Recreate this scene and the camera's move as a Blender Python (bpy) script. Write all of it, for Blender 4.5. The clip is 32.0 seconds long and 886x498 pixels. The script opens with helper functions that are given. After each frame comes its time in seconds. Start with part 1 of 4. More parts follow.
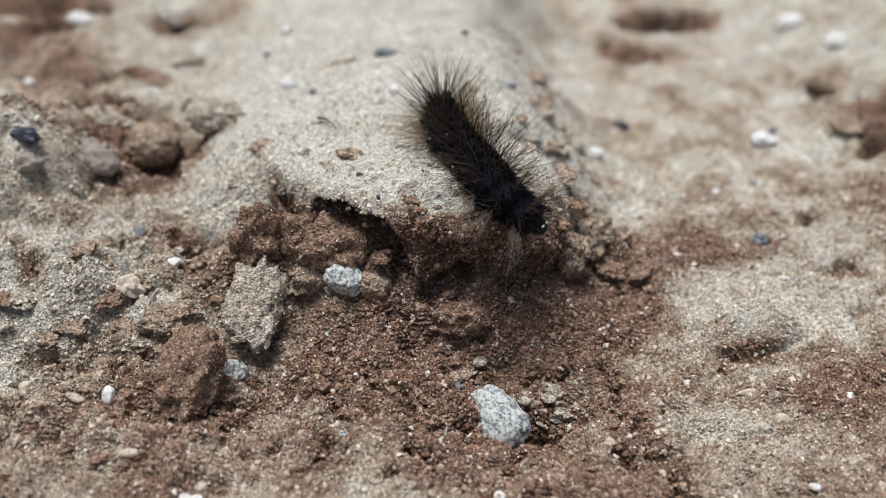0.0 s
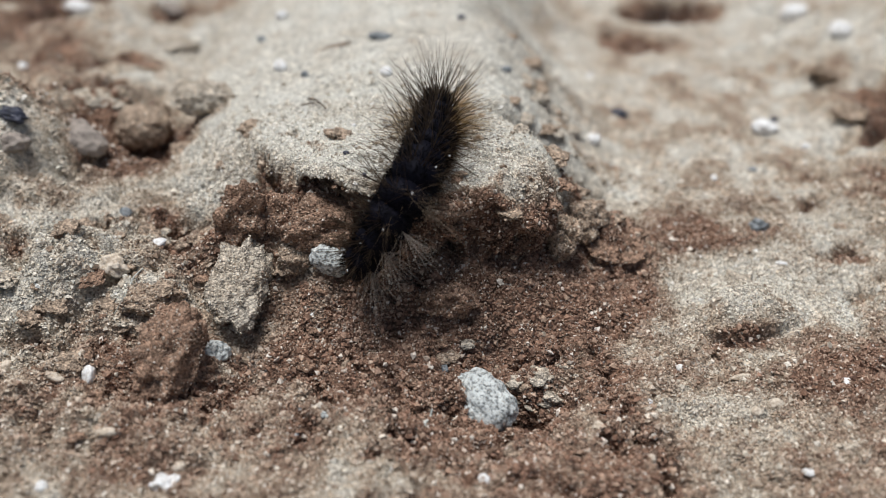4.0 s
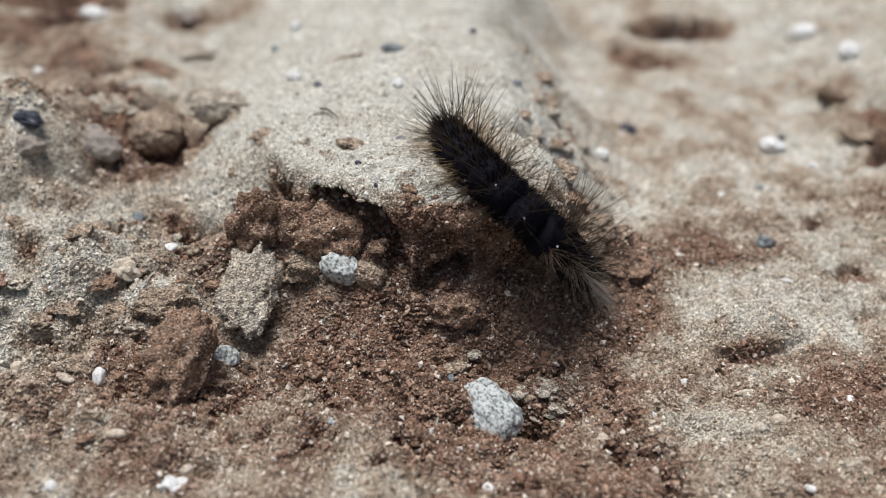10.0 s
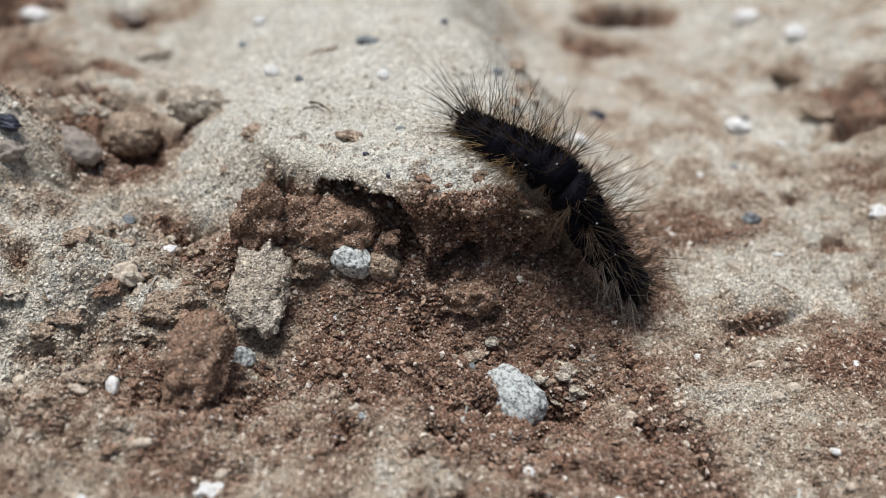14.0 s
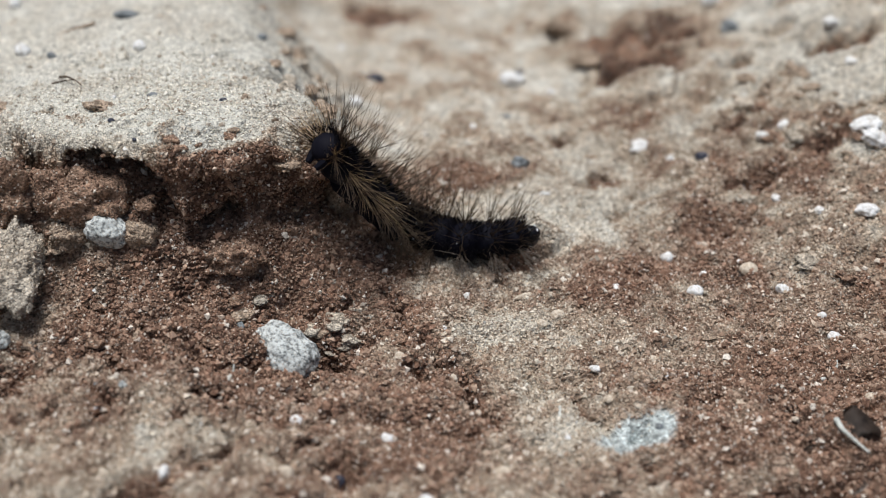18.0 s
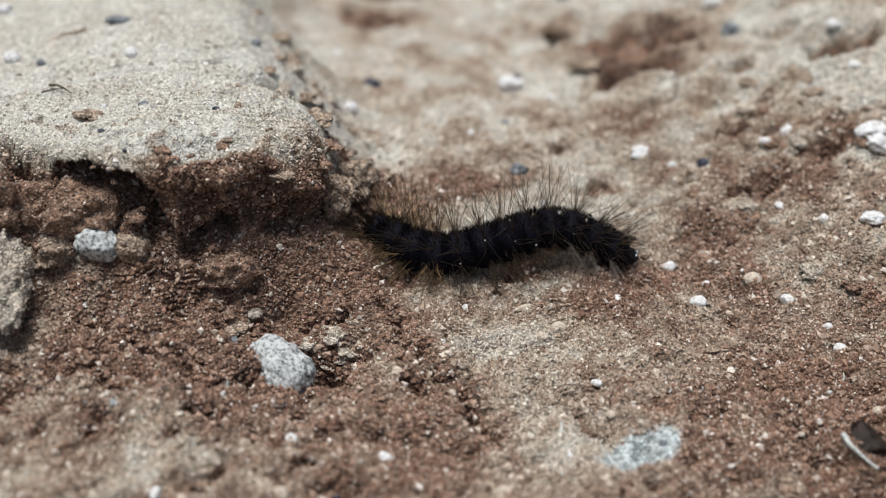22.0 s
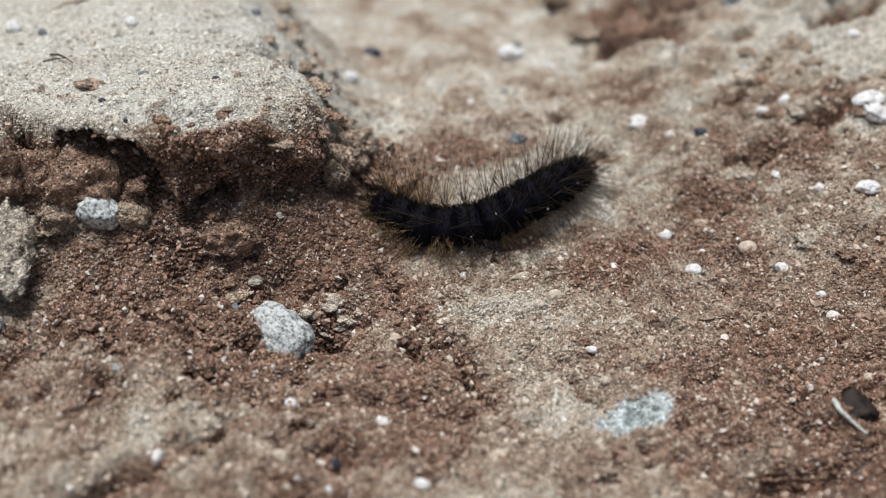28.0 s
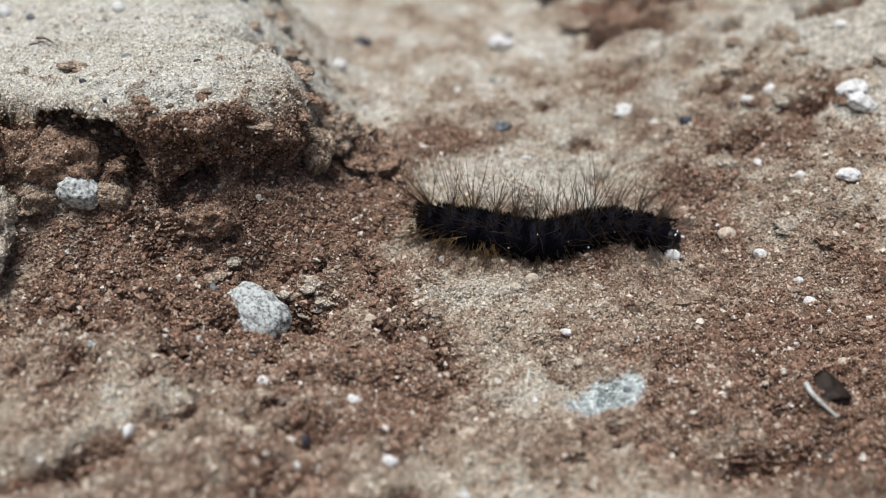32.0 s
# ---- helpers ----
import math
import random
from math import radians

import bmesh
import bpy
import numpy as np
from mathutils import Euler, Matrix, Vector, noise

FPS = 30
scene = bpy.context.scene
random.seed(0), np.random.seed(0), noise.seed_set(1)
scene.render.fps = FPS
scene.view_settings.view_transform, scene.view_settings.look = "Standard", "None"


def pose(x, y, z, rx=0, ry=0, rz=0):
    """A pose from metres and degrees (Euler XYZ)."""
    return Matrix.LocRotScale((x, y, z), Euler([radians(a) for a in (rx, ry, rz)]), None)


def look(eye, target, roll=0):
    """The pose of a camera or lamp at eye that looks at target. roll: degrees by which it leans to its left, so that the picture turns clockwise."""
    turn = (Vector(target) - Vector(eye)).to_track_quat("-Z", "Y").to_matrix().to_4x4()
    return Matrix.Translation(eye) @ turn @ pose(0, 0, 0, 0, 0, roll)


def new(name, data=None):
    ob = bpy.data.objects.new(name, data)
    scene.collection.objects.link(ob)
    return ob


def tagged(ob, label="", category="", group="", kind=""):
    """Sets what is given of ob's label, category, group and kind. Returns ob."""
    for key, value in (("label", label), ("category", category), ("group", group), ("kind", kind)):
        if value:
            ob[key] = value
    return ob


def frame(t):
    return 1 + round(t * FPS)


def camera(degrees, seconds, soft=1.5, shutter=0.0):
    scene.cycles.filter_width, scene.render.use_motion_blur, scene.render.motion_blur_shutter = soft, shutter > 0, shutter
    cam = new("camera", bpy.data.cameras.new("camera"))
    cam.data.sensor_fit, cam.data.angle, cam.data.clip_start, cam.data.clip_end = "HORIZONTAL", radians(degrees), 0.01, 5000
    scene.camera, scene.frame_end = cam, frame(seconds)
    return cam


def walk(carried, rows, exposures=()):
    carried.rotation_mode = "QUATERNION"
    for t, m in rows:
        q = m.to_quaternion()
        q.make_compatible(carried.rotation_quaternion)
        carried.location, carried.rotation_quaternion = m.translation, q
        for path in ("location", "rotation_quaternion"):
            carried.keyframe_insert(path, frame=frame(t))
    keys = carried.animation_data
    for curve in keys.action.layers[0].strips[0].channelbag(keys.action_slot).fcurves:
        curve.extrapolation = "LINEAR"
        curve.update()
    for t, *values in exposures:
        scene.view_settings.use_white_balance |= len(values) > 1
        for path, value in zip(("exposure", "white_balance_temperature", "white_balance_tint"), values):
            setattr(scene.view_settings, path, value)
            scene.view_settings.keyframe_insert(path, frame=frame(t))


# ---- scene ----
cam = camera(47.11, 32.0, soft=1.0)
PATH = [
    (0, -0.00431, -0.08275, 0.07702, 51.89, -3.85, 1.59),
    (0.5, -0.00045, -0.08362, 0.07172, 52.29, -3.46, 2.16),
    (1, 0.00016, -0.08397, 0.06872, 52.20, -3.72, 2.12),
    (1.5, 0.00139, -0.08280, 0.06793, 52.34, -3.65, 2.13),
    (2, 0.00125, -0.08363, 0.06925, 52.28, -3.66, 2.23),
    (2.5, 0.00060, -0.08456, 0.07171, 52.17, -3.67, 2.29),
    (3, 0.00029, -0.08405, 0.07234, 52.20, -3.64, 2.27),
    (3.5, -0.00053, -0.08305, 0.07246, 52.08, -3.78, 2.37),
    (4, -0.00142, -0.08269, 0.07378, 52.16, -3.66, 2.35),
    (4.5, -0.00209, -0.08433, 0.07431, 52.10, -3.74, 2.40),
    (6.5, -0.00229, -0.08806, 0.07360, 52.92, -4.26, 3.21),
    (7, -0.00210, -0.08790, 0.07339, 52.87, -4.37, 3.22),
    (7.5, -0.00203, -0.08721, 0.07387, 52.79, -4.37, 3.29),
    (8, -0.00242, -0.08565, 0.07495, 52.82, -4.29, 3.18),
    (8.5, -0.00219, -0.08544, 0.07506, 52.79, -4.30, 3.24),
    (9, -0.00198, -0.08518, 0.07499, 52.82, -4.30, 3.26),
    (9.5, -0.00173, -0.08442, 0.07449, 52.77, -4.33, 3.27),
    (10, -0.00187, -0.08371, 0.07431, 52.77, -4.42, 3.26),
    (10.5, -0.00156, -0.08295, 0.07401, 52.80, -4.34, 3.34),
    (11, -0.00176, -0.08228, 0.07300, 52.90, -4.46, 3.21),
    (11.5, -0.00124, -0.08141, 0.07286, 52.86, -4.34, 3.36),
    (12, -0.00330, -0.08232, 0.07106, 53.03, -4.63, 3.01),
    (12.5, -0.00565, -0.08088, 0.07174, 52.95, -4.91, 1.92),
    (13, -0.01079, -0.08280, 0.07247, 53.06, -5.19, -0.05),
    (13.5, -0.01331, -0.08424, 0.07311, 53.17, -5.27, -1.59),
    (15.5, -0.01437, -0.08003, 0.06551, 53.71, -6.79, -6.19),
    (16, -0.01415, -0.07853, 0.06866, 53.62, -6.31, -7.17),
    (16.5, -0.00970, -0.07945, 0.06948, 53.83, -6.21, -8.62),
    (17, -0.00696, -0.08287, 0.06858, 54.11, -6.09, -10.53),
    (17.5, -0.00505, -0.08476, 0.06851, 53.96, -6.15, -11.85),
    (18, -0.00412, -0.08834, 0.06928, 54.10, -6.27, -12.59),
    (18.5, -0.00445, -0.08868, 0.06926, 54.04, -6.29, -12.63),
    (19, -0.00468, -0.08833, 0.06922, 54.04, -6.29, -12.64),
    (19.5, -0.00420, -0.08742, 0.06929, 53.97, -6.30, -12.65),
    (20, -0.00386, -0.08734, 0.06912, 54.03, -6.27, -12.63),
    (20.5, -0.00362, -0.08661, 0.06960, 54.00, -6.23, -12.72),
    (21, -0.00360, -0.08634, 0.06978, 54.01, -6.18, -12.76),
    (21.5, -0.00318, -0.08563, 0.06909, 54.11, -6.04, -12.75),
    (22, -0.00356, -0.08573, 0.06913, 54.00, -6.17, -12.83),
    (22.5, -0.00294, -0.08687, 0.06960, 54.04, -6.08, -12.73),
    (23, -0.00315, -0.08693, 0.06976, 54.01, -6.09, -12.75),
    (23.5, -0.00357, -0.08698, 0.07016, 54.02, -6.15, -12.77),
    (24, -0.00436, -0.08782, 0.07038, 53.98, -6.15, -12.70),
    (24.5, -0.00325, -0.08775, 0.06996, 53.15, -6.16, -12.65),
    (25, -0.00301, -0.08753, 0.07026, 52.59, -6.05, -12.60),
    (25.5, -0.00275, -0.08749, 0.06911, 52.41, -6.05, -12.58),
    (27.5, -0.00331, -0.08675, 0.07036, 52.24, -6.10, -12.58),
    (28, -0.00307, -0.08700, 0.06979, 52.30, -6.02, -12.56),
    (28.5, -0.00332, -0.08711, 0.06954, 52.31, -6.01, -12.49),
    (29, -0.00420, -0.08654, 0.07000, 52.20, -6.09, -12.61),
    (29.5, -0.00494, -0.08709, 0.07008, 52.28, -5.98, -12.55),
    (30, -0.00483, -0.08910, 0.06945, 52.37, -6.02, -12.48),
    (30.5, -0.00462, -0.08999, 0.06949, 52.35, -6.09, -12.06),
    (31, -0.00400, -0.08989, 0.06983, 52.25, -6.12, -11.88),
    (31.5, -0.00220, -0.08980, 0.06934, 52.30, -6.07, -11.81),
    (32, 0.00028, -0.08944, 0.06884, 52.35, -5.97, -11.76),
]
cam.data.dof.use_dof = True
cam.data.dof.focus_distance = 0.1085
cam.data.dof.aperture_fstop = 16.5
walk(cam, [(t, pose(x, y, z, rx, ry, rz)) for t, x, y, z, rx, ry, rz in PATH])

# ---- light: an overcast sky, soft and slightly cool ----
world = bpy.data.worlds.new("sky")
scene.world = world
world.use_nodes = True
_nt = world.node_tree
_bg = _nt.nodes["Background"]
_sky = _nt.nodes.new("ShaderNodeTexSky")
_sky.sky_type = "NISHITA"
_sky.sun_disc = False
_sky.sun_elevation = radians(73)
_sky.sun_rotation = radians(-49)
_sky.dust_density = 6.0
_sky.air_density = 1.4
_nt.links.new(_sky.outputs[0], _bg.inputs[0])
_bg.inputs[1].default_value = 0.058
_sun = bpy.data.lights.new("sun", "SUN")
_sun.energy = 3.25
_sun.angle = radians(28)
_sun.color = (0.975, 0.985, 0.985)
new("sun", _sun).matrix_world = look((-0.14, 0.06, 0.6), (0, 0, 0))

# -- relief: all lengths in millimetres --


def _hash(ix, iy, seed):
    n = (ix * 374761393 + iy * 668265263 + seed * 974634777) & 0x7FFFFFFF
    n = ((n ^ (n >> 13)) * 1274126177) & 0x7FFFFFFF
    n = (n ^ (n >> 16)) & 0xFFFF
    return n / 32767.5 - 1.0


def grain(x, y, size, seed=1):
    """Smooth noise from -1 to 1 with bumps about `size` wide."""
    x, y = np.asarray(x, float) / size, np.asarray(y, float) / size
    ix, iy = np.floor(x).astype(np.int64), np.floor(y).astype(np.int64)
    fx, fy = x - ix, y - iy
    fx, fy = fx * fx * (3 - 2 * fx), fy * fy * (3 - 2 * fy)
    a, b = _hash(ix, iy, seed), _hash(ix + 1, iy, seed)
    c, d = _hash(ix, iy + 1, seed), _hash(ix + 1, iy + 1, seed)
    return (a + (b - a) * fx) * (1 - fy) + (c + (d - c) * fx) * fy


def rough(x, y, size, octaves=4, seed=1, gain=0.5):
    out, amp = 0.0, 1.0
    for k in range(octaves):
        c, s = math.cos(1.1 * k), math.sin(1.1 * k)
        out = out + amp * grain(c * x - s * y, s * x + c * y, size / 2**k, seed + 7 * k)
        amp *= gain
    return out


def domes(x, y, size, seed=1):
    """Rounded lumps about `size` wide, 0 in the joints and 1 on top."""
    x, y = np.asarray(x, float) / size, np.asarray(y, float) / size
    ix, iy = np.floor(x).astype(np.int64), np.floor(y).astype(np.int64)
    best = np.full(np.broadcast(x, y).shape, 9.0)
    for i in (-1, 0, 1):
        for j in (-1, 0, 1):
            px = ix + i + 0.5 + 0.42 * _hash(ix + i, iy + j, seed)
            py = iy + j + 0.5 + 0.42 * _hash(ix + i, iy + j, seed + 50)
            r = 0.8 + 0.25 * _hash(ix + i, iy + j, seed + 90)
            best = np.minimum(best, ((x - px) ** 2 + (y - py) ** 2) / (r * r))
    return np.sqrt(np.clip(1 - best, 0, 1))


def step(v, lo, hi):
    v = np.clip((v - lo) / (hi - lo), 0, 1)
    return v * v * (3 - 2 * v)


def bump(x, y, cx, cy, sx, sy, turn=0.0, power=1.0):
    c, s = math.cos(radians(turn)), math.sin(radians(turn))
    u, v = ((x - cx) * c + (y - cy) * s) / sx, ((y - cy) * c - (x - cx) * s) / sy
    return np.exp(-((u * u + v * v) ** power))


LIP_X = (-34.0, -27.0, -23.0, -19.5, -16.5, -13.0, -9.0, -5.0, -2.5, 1.0, 5.0, 9.0, 11.5, 15.0, 22.0)
LIP_Y = (30.0, 23.0, 17.5, 12.6, 8.8, 5.6, 3.7, 2.2, 2.6, 3.5, 4.0, 5.6, 9.5, 17.0, 24.0)


def rim(x):
    """The front rim of the crust slab: y of its lip at x."""
    x = np.asarray(x, float)
    smooth = sum(np.interp(x + d, LIP_X, LIP_Y) for d in (-1.6, -0.8, 0.0, 0.8, 1.6)) / 5.0
    return smooth + 0.45 * grain(x, 0 * x, 2.6, 5) + 0.22 * grain(x, 0 * x, 0.9, 6) + 0.12 * grain(x, 0 * x, 0.4, 7)


def flank(y):
    """The right-hand flank of the slab: its x at y."""
    return 9.5 - 4.0 * step(y, 16, 70) + 3.6 * grain(y, 0 * y, 8.0, 9) + 1.0 * grain(y, 0 * y, 2.0, 10)


def slab(x, y):
    """1 on the slab, 0 off it."""
    left = step(-x, 21.5, 28)
    front = step(y - rim(x), -1.3 - 15 * left, 1.1 + 2 * left)
    return front * (1 - step((x - flank(y)) / (1 + 0.9 * step(y, 18, 34)), -3.5, 8.5)) * step(x, -44, -27)


def plain(x, y):
    """The ground round the slab."""
    h = -1.3 - 2.0 * step(-x, 5, 34) * (1 - step(y, -6, 6)) + 1.3 * step(x, 24, 40)
    h = h + 0.38 * np.logaddexp(0, (x - 53) / 3.0) * 3.0 * (0.35 + 0.65 * step(y, -22, -2)) * (1 - 0.6 * step(x, 90, 160))
    h = h - 0.13 * np.logaddexp(0, (y - 28) / 6.0) * 6.0 * (1 - step(y, 90, 220))
    h = h + 12.5 * bump(x, y, -6, 7.5, 15, 4.8) - 2.6 * bump(x, y, 6, -9, 8, 6) - 8 * bump(x, y, -4.5, 5.5, 3.6, 3.2) + 3.0 * bump(x, y, -24, 6.5, 4.0, 4.0)
    h = h + 5.2 * bump(x, y, -41, 3, 9, 6) + 1.0 * bump(x, y, -30, 8, 7, 6) + 3.0 * bump(x, y, -5, 1, 11, 3.4) + 1.2 * bump(x, y, 10, 2, 5, 4) + 11.5 * bump(x, y, -57, 25, 10, 9) + 6.0 * bump(x, y, -50, 42, 10, 9)
    h = h + 5.0 * bump(x, y, 18, 15.5, 6, 4, -20)
    # low ledge on the open ground, its face towards the near side
    h = h + 3.6 * bump(x, y, 33.4, 4.0, 4.6, 4.4, 0, 1.4) * step(y - 0.6 - 0.05 * (x - 33) ** 2 - 1.0 * grain(x, 0 * x, 3, 12), -0.3, 0.3)
    return h


def hollows(x, y):
    """Depth of the pits; their red-brown tint in loose() also stands in for shade."""
    x, y = x + 1.3 * grain(x, y, 2.6, 101) + 0.5 * grain(x, y, 0.9, 102), y + 0.9 * grain(x, y, 2.2, 103)
    d = 0.0 * x
    for k in range(24):
        cx, cy = 68 + 22 * _hash(k, 3, 5), 18 + 24 * _hash(k, 8, 6)
        d = d + (1.7 + 0.9 * _hash(k, 1, 7)) * bump(x, y, cx, cy, 2.6 + 0.9 * _hash(k, 2, 8), 1.2, 25 * _hash(k, 5, 9), 1.5)
    for k in range(14):
        cx, cy = -46 + 16 * _hash(k, 3, 15), 24 + 26 * _hash(k, 8, 16)
        d = d + (2.2 + 1.2 * _hash(k, 1, 17)) * bump(x, y, cx, cy, 2.4 + 0.9 * _hash(k, 2, 18), 1.3, 25 * _hash(k, 5, 19), 1.5)
    # small crumbling pits on the slope and the near ground
    for k in range(44):
        cx, cy, w = 4 + 17 * _hash(k, 3, 25), -9 + 9 * _hash(k, 8, 26), 1.0 + 0.35 * _hash(k, 2, 28)
        d = d + (1.7 + 0.7 * _hash(k, 1, 27)) * bump(x, y, cx, cy, w, 0.7 * w, 60 * _hash(k, 5, 29), 1.5)
    for k in range(40):
        cx, cy, w = 24 + 38 * _hash(k, 3, 35), -28 + 11 * _hash(k, 8, 36), 1.3 + 0.5 * _hash(k, 2, 38)
        d = d + (1.5 + 0.7 * _hash(k, 1, 37)) * bump(x, y, cx, cy, w, 0.6 * w, 40 * _hash(k, 5, 39), 1.5)
    for k in range(30):
        cx, cy, w = -36 + 14 * _hash(k, 3, 45), -4 + 14 * _hash(k, 8, 46), 1.3 + 0.5 * _hash(k, 2, 48)
        d = d + (1.7 + 0.7 * _hash(k, 1, 47)) * bump(x, y, cx, cy, w, 0.6 * w, 60 * _hash(k, 5, 49), 1.5)
    # the nearer ones
    d = d + 4.5 * bump(x, y, 50.5, -36.6, 5, 1.6, 8) + 3 * bump(x, y, 5, -34, 4, 1.4, 10) + 3.6 * bump(x, y, -12.7, -28.9, 5.5, 1.1, 26) + 2.2 * bump(x, y, -3.5, -25.2, 3.0, 0.8, 20)
    d = d + 2.8 * bump(x, y, 8.0, -27.2, 1.6, 1.6) + 1.8 * bump(x, y, 6.0, -15.5, 1.3, 1.0) + 1.6 * bump(x, y, -15.6, -7.0, 1.6, 1.8)
    d = d + 3.6 * bump(x, y, 23.2 + 0.8 * grain(y, 0 * y, 2.0, 3) - 0.35 * (y + 21), y, 0.55, 1.0) * step(y, -26, -23) * (1 - step(y, -18, -15))
    d = d + 4.6 * bump(x, y, 9.8, -8.8, 1.6, 2.4, 25) + 7.0 * bump(x, y, 8.6, -9.4, 1.1, 2.0, 25) + 1.6 * bump(x, y, 7.8, -4.0, 2.0, 1.2)
    d = d + 1.8 * bump(x, y, -41.4, 31.9, 6.5, 5.5) + 5 * bump(x, y, -48.5, 42.5, 2.6, 2.6) + 3 * bump(x, y, -48, 5.5, 1.6, 1.6)
    d = d + 4 * bump(x, y, 64, 8.5, 3.6, 1.4, 10, 1.5) + 3.5 * bump(x, y, 76, 11.5, 3.8, 1.6, 10, 1.5)
    # small pits in the crust
    for k in range(46):
        cx, cy, w = -5 + 16 * _hash(k, 3, 55), 22 + 15 * _hash(k, 8, 56), 0.55 + 0.3 * _hash(k, 2, 58)
        d = d + (0.9 + 0.5 * _hash(k, 1, 57)) * bump(x, y, cx, cy, w * 1.5, w, 40 * _hash(k, 5, 59), 1.5)
    # crevice along the slab's left edge
    d = d + 3.4 * np.exp(-(((y - rim(x) + 0.9) / 0.9) ** 2)) * step(x, -24, -21) * (1 - step(x, -18, -16))
    # crumbled bank to the far right
    d = d + 1.2 * bump(x, y, 61.1, 47.7, 1.8, 6.5) + 2.5 * bump(x, y, 67, 43.3, 4.1, 2.0) + 2.5 * bump(x, y, 71.2, 54, 2.7, 3.2) + 2.0 * bump(x, y, 61.7, 33.6, 4.9, 1.2)
    d = d + 1.5 * bump(x, y, 55.2, 29.9, 2.2, 1.2) + 3.5 * bump(x, y, 74.2, 8, 2.4, 1.8) + 1.2 * bump(x, y, -40, 31, 9, 6) - 2.0 * bump(x, y, 66, 52, 3.0, 5.0)
    # far behind
    d = d + 9 * bump(x, y, 41.5, 107, 9, 5, 6, 2) + 7 * bump(x, y, 90, 33, 5.0, 3.2, 10, 2) + 4 * bump(x, y, 33, 92, 6, 5) + 7 * bump(x, y, -54.5, 57, 3.5, 2.5) + 9 * bump(x, y, -82, 95, 12, 4) + 5 * bump(x, y, -76, 82, 5, 5) + 5 * bump(x, y, -52, 90, 5, 4) + 2.5 * bump(x, y, -21, -9, 1.6, 4.0)
    d = d + 4 * bump(x, y, 65, 54, 2.5, 6) + 3 * bump(x, y, 70, 50, 6, 2) + 3 * bump(x, y, 60, 44, 4, 2) + 2.5 * bump(x, y, 74, 62, 7, 2.5)
    return d


def height(x, y):
    x, y = np.asarray(x, float), np.asarray(y, float)
    m = slab(x, y)
    back = np.clip(y - rim(x), 0, 30)
    top = 14.9 - 0.12 * (y - 6) + 0.2 * np.minimum(x + 5, 0) + 1.5 * bump(x, y, -10, 8, 7, 5) - 1.0 * step(x, 4, 14) - (0.9 + 1.6 * bump(x, 0, -4, 0, 5, 1) + 3.2 * step(x, 2, 8)) * np.exp(-((back / 3.0) ** 2))
    wild = 0.35 + 0.95 * step(x, 44, 60) * step(y, -14, 0) + 1.7 * step(-x, 22, 34) * step(y, -22, -8) * (1 - 0.6 * step(y, 14, 30)) + 0.55 * step(-y, 4, 16) + 0.95 * bump(x, y, 0, -6, 20, 9)
    h = plain(x, y) * (1 - m) + top * m
    h = h + wild * (1 - 0.55 * m) * 1.0 * rough(x, y, 9.0, 3, 21, 0.6)
    edge = 1 - step(x - flank(y), -3.5, 8.5)
    h = h + 4.0 * edge * (1 - edge) * step(y, 12, 18) * (1 - 0.6 * step(y, 20, 34)) * step(x, -10, 0) * (1.3 * rough(x, y, 4.0, 3, 24, 0.6) + 1.2 * domes(x, y, 3.2, 25) - 0.5)
    crumb = np.clip(wild * 0.9, 0, 1.7) * (1 - 0.7 * m) * (1 - step(y, 24, 40) * (1 - step(x, 46, 60)) * step(x, -40, -30))
    warp = 0.8 * grain(x, y, 3.0, 61)
    h = h + crumb * (1.5 * domes(x + warp, y, 6.0, 33) + 1.0 * domes(x, y + warp, 2.8, 37) - 1.1)
    h = h - hollows(x, y) + 3 * bump(x, y, 70, 58, 5, 5)
    return h


# -- end relief --


# ---- materials ----
def material(name):
    m = bpy.data.materials.new(name)
    m.use_nodes = True
    nt = m.node_tree
    return m, nt, nt.nodes["Principled BSDF"]


def node(nt, kind, **values):
    n = nt.nodes.new("ShaderNode" + kind)
    for key, value in values.items():
        n.inputs[key.replace("_", " ")].default_value = value
    return n


def mixed(nt, fac, a, b, mode="MIX"):
    """A colour mix; fac, a and b are sockets or values."""
    n = nt.nodes.new("ShaderNodeMix")
    n.data_type, n.blend_type = "RGBA", mode
    for i, v in ((0, fac), (6, a), (7, b)):
        if isinstance(v, bpy.types.NodeSocket):
            nt.links.new(v, n.inputs[i])
        else:
            n.inputs[i].default_value = v
    return n.outputs[2]


def ramp(nt, source, *stops):
    n = nt.nodes.new("ShaderNodeValToRGB")
    e = n.color_ramp.elements
    while len(e) < len(stops):
        e.new(0.5)
    for el, (pos, col) in zip(e, stops):
        el.position = pos
        el.color = (*col, 1) if isinstance(col, tuple) else (col, col, col, 1)
    nt.links.new(source, n.inputs[0])
    return n.outputs[0]


def rgb(r, g, b):
    return (r, g, b, 1.0)


PALE, PALE2 = rgb(0.76, 0.74, 0.67), rgb(0.55, 0.49, 0.405)
CRUST = rgb(0.69, 0.68, 0.62)
TANNY = rgb(0.51, 0.418, 0.322)
RED, RED2 = rgb(0.335, 0.203, 0.14), rgb(0.09, 0.05, 0.036)


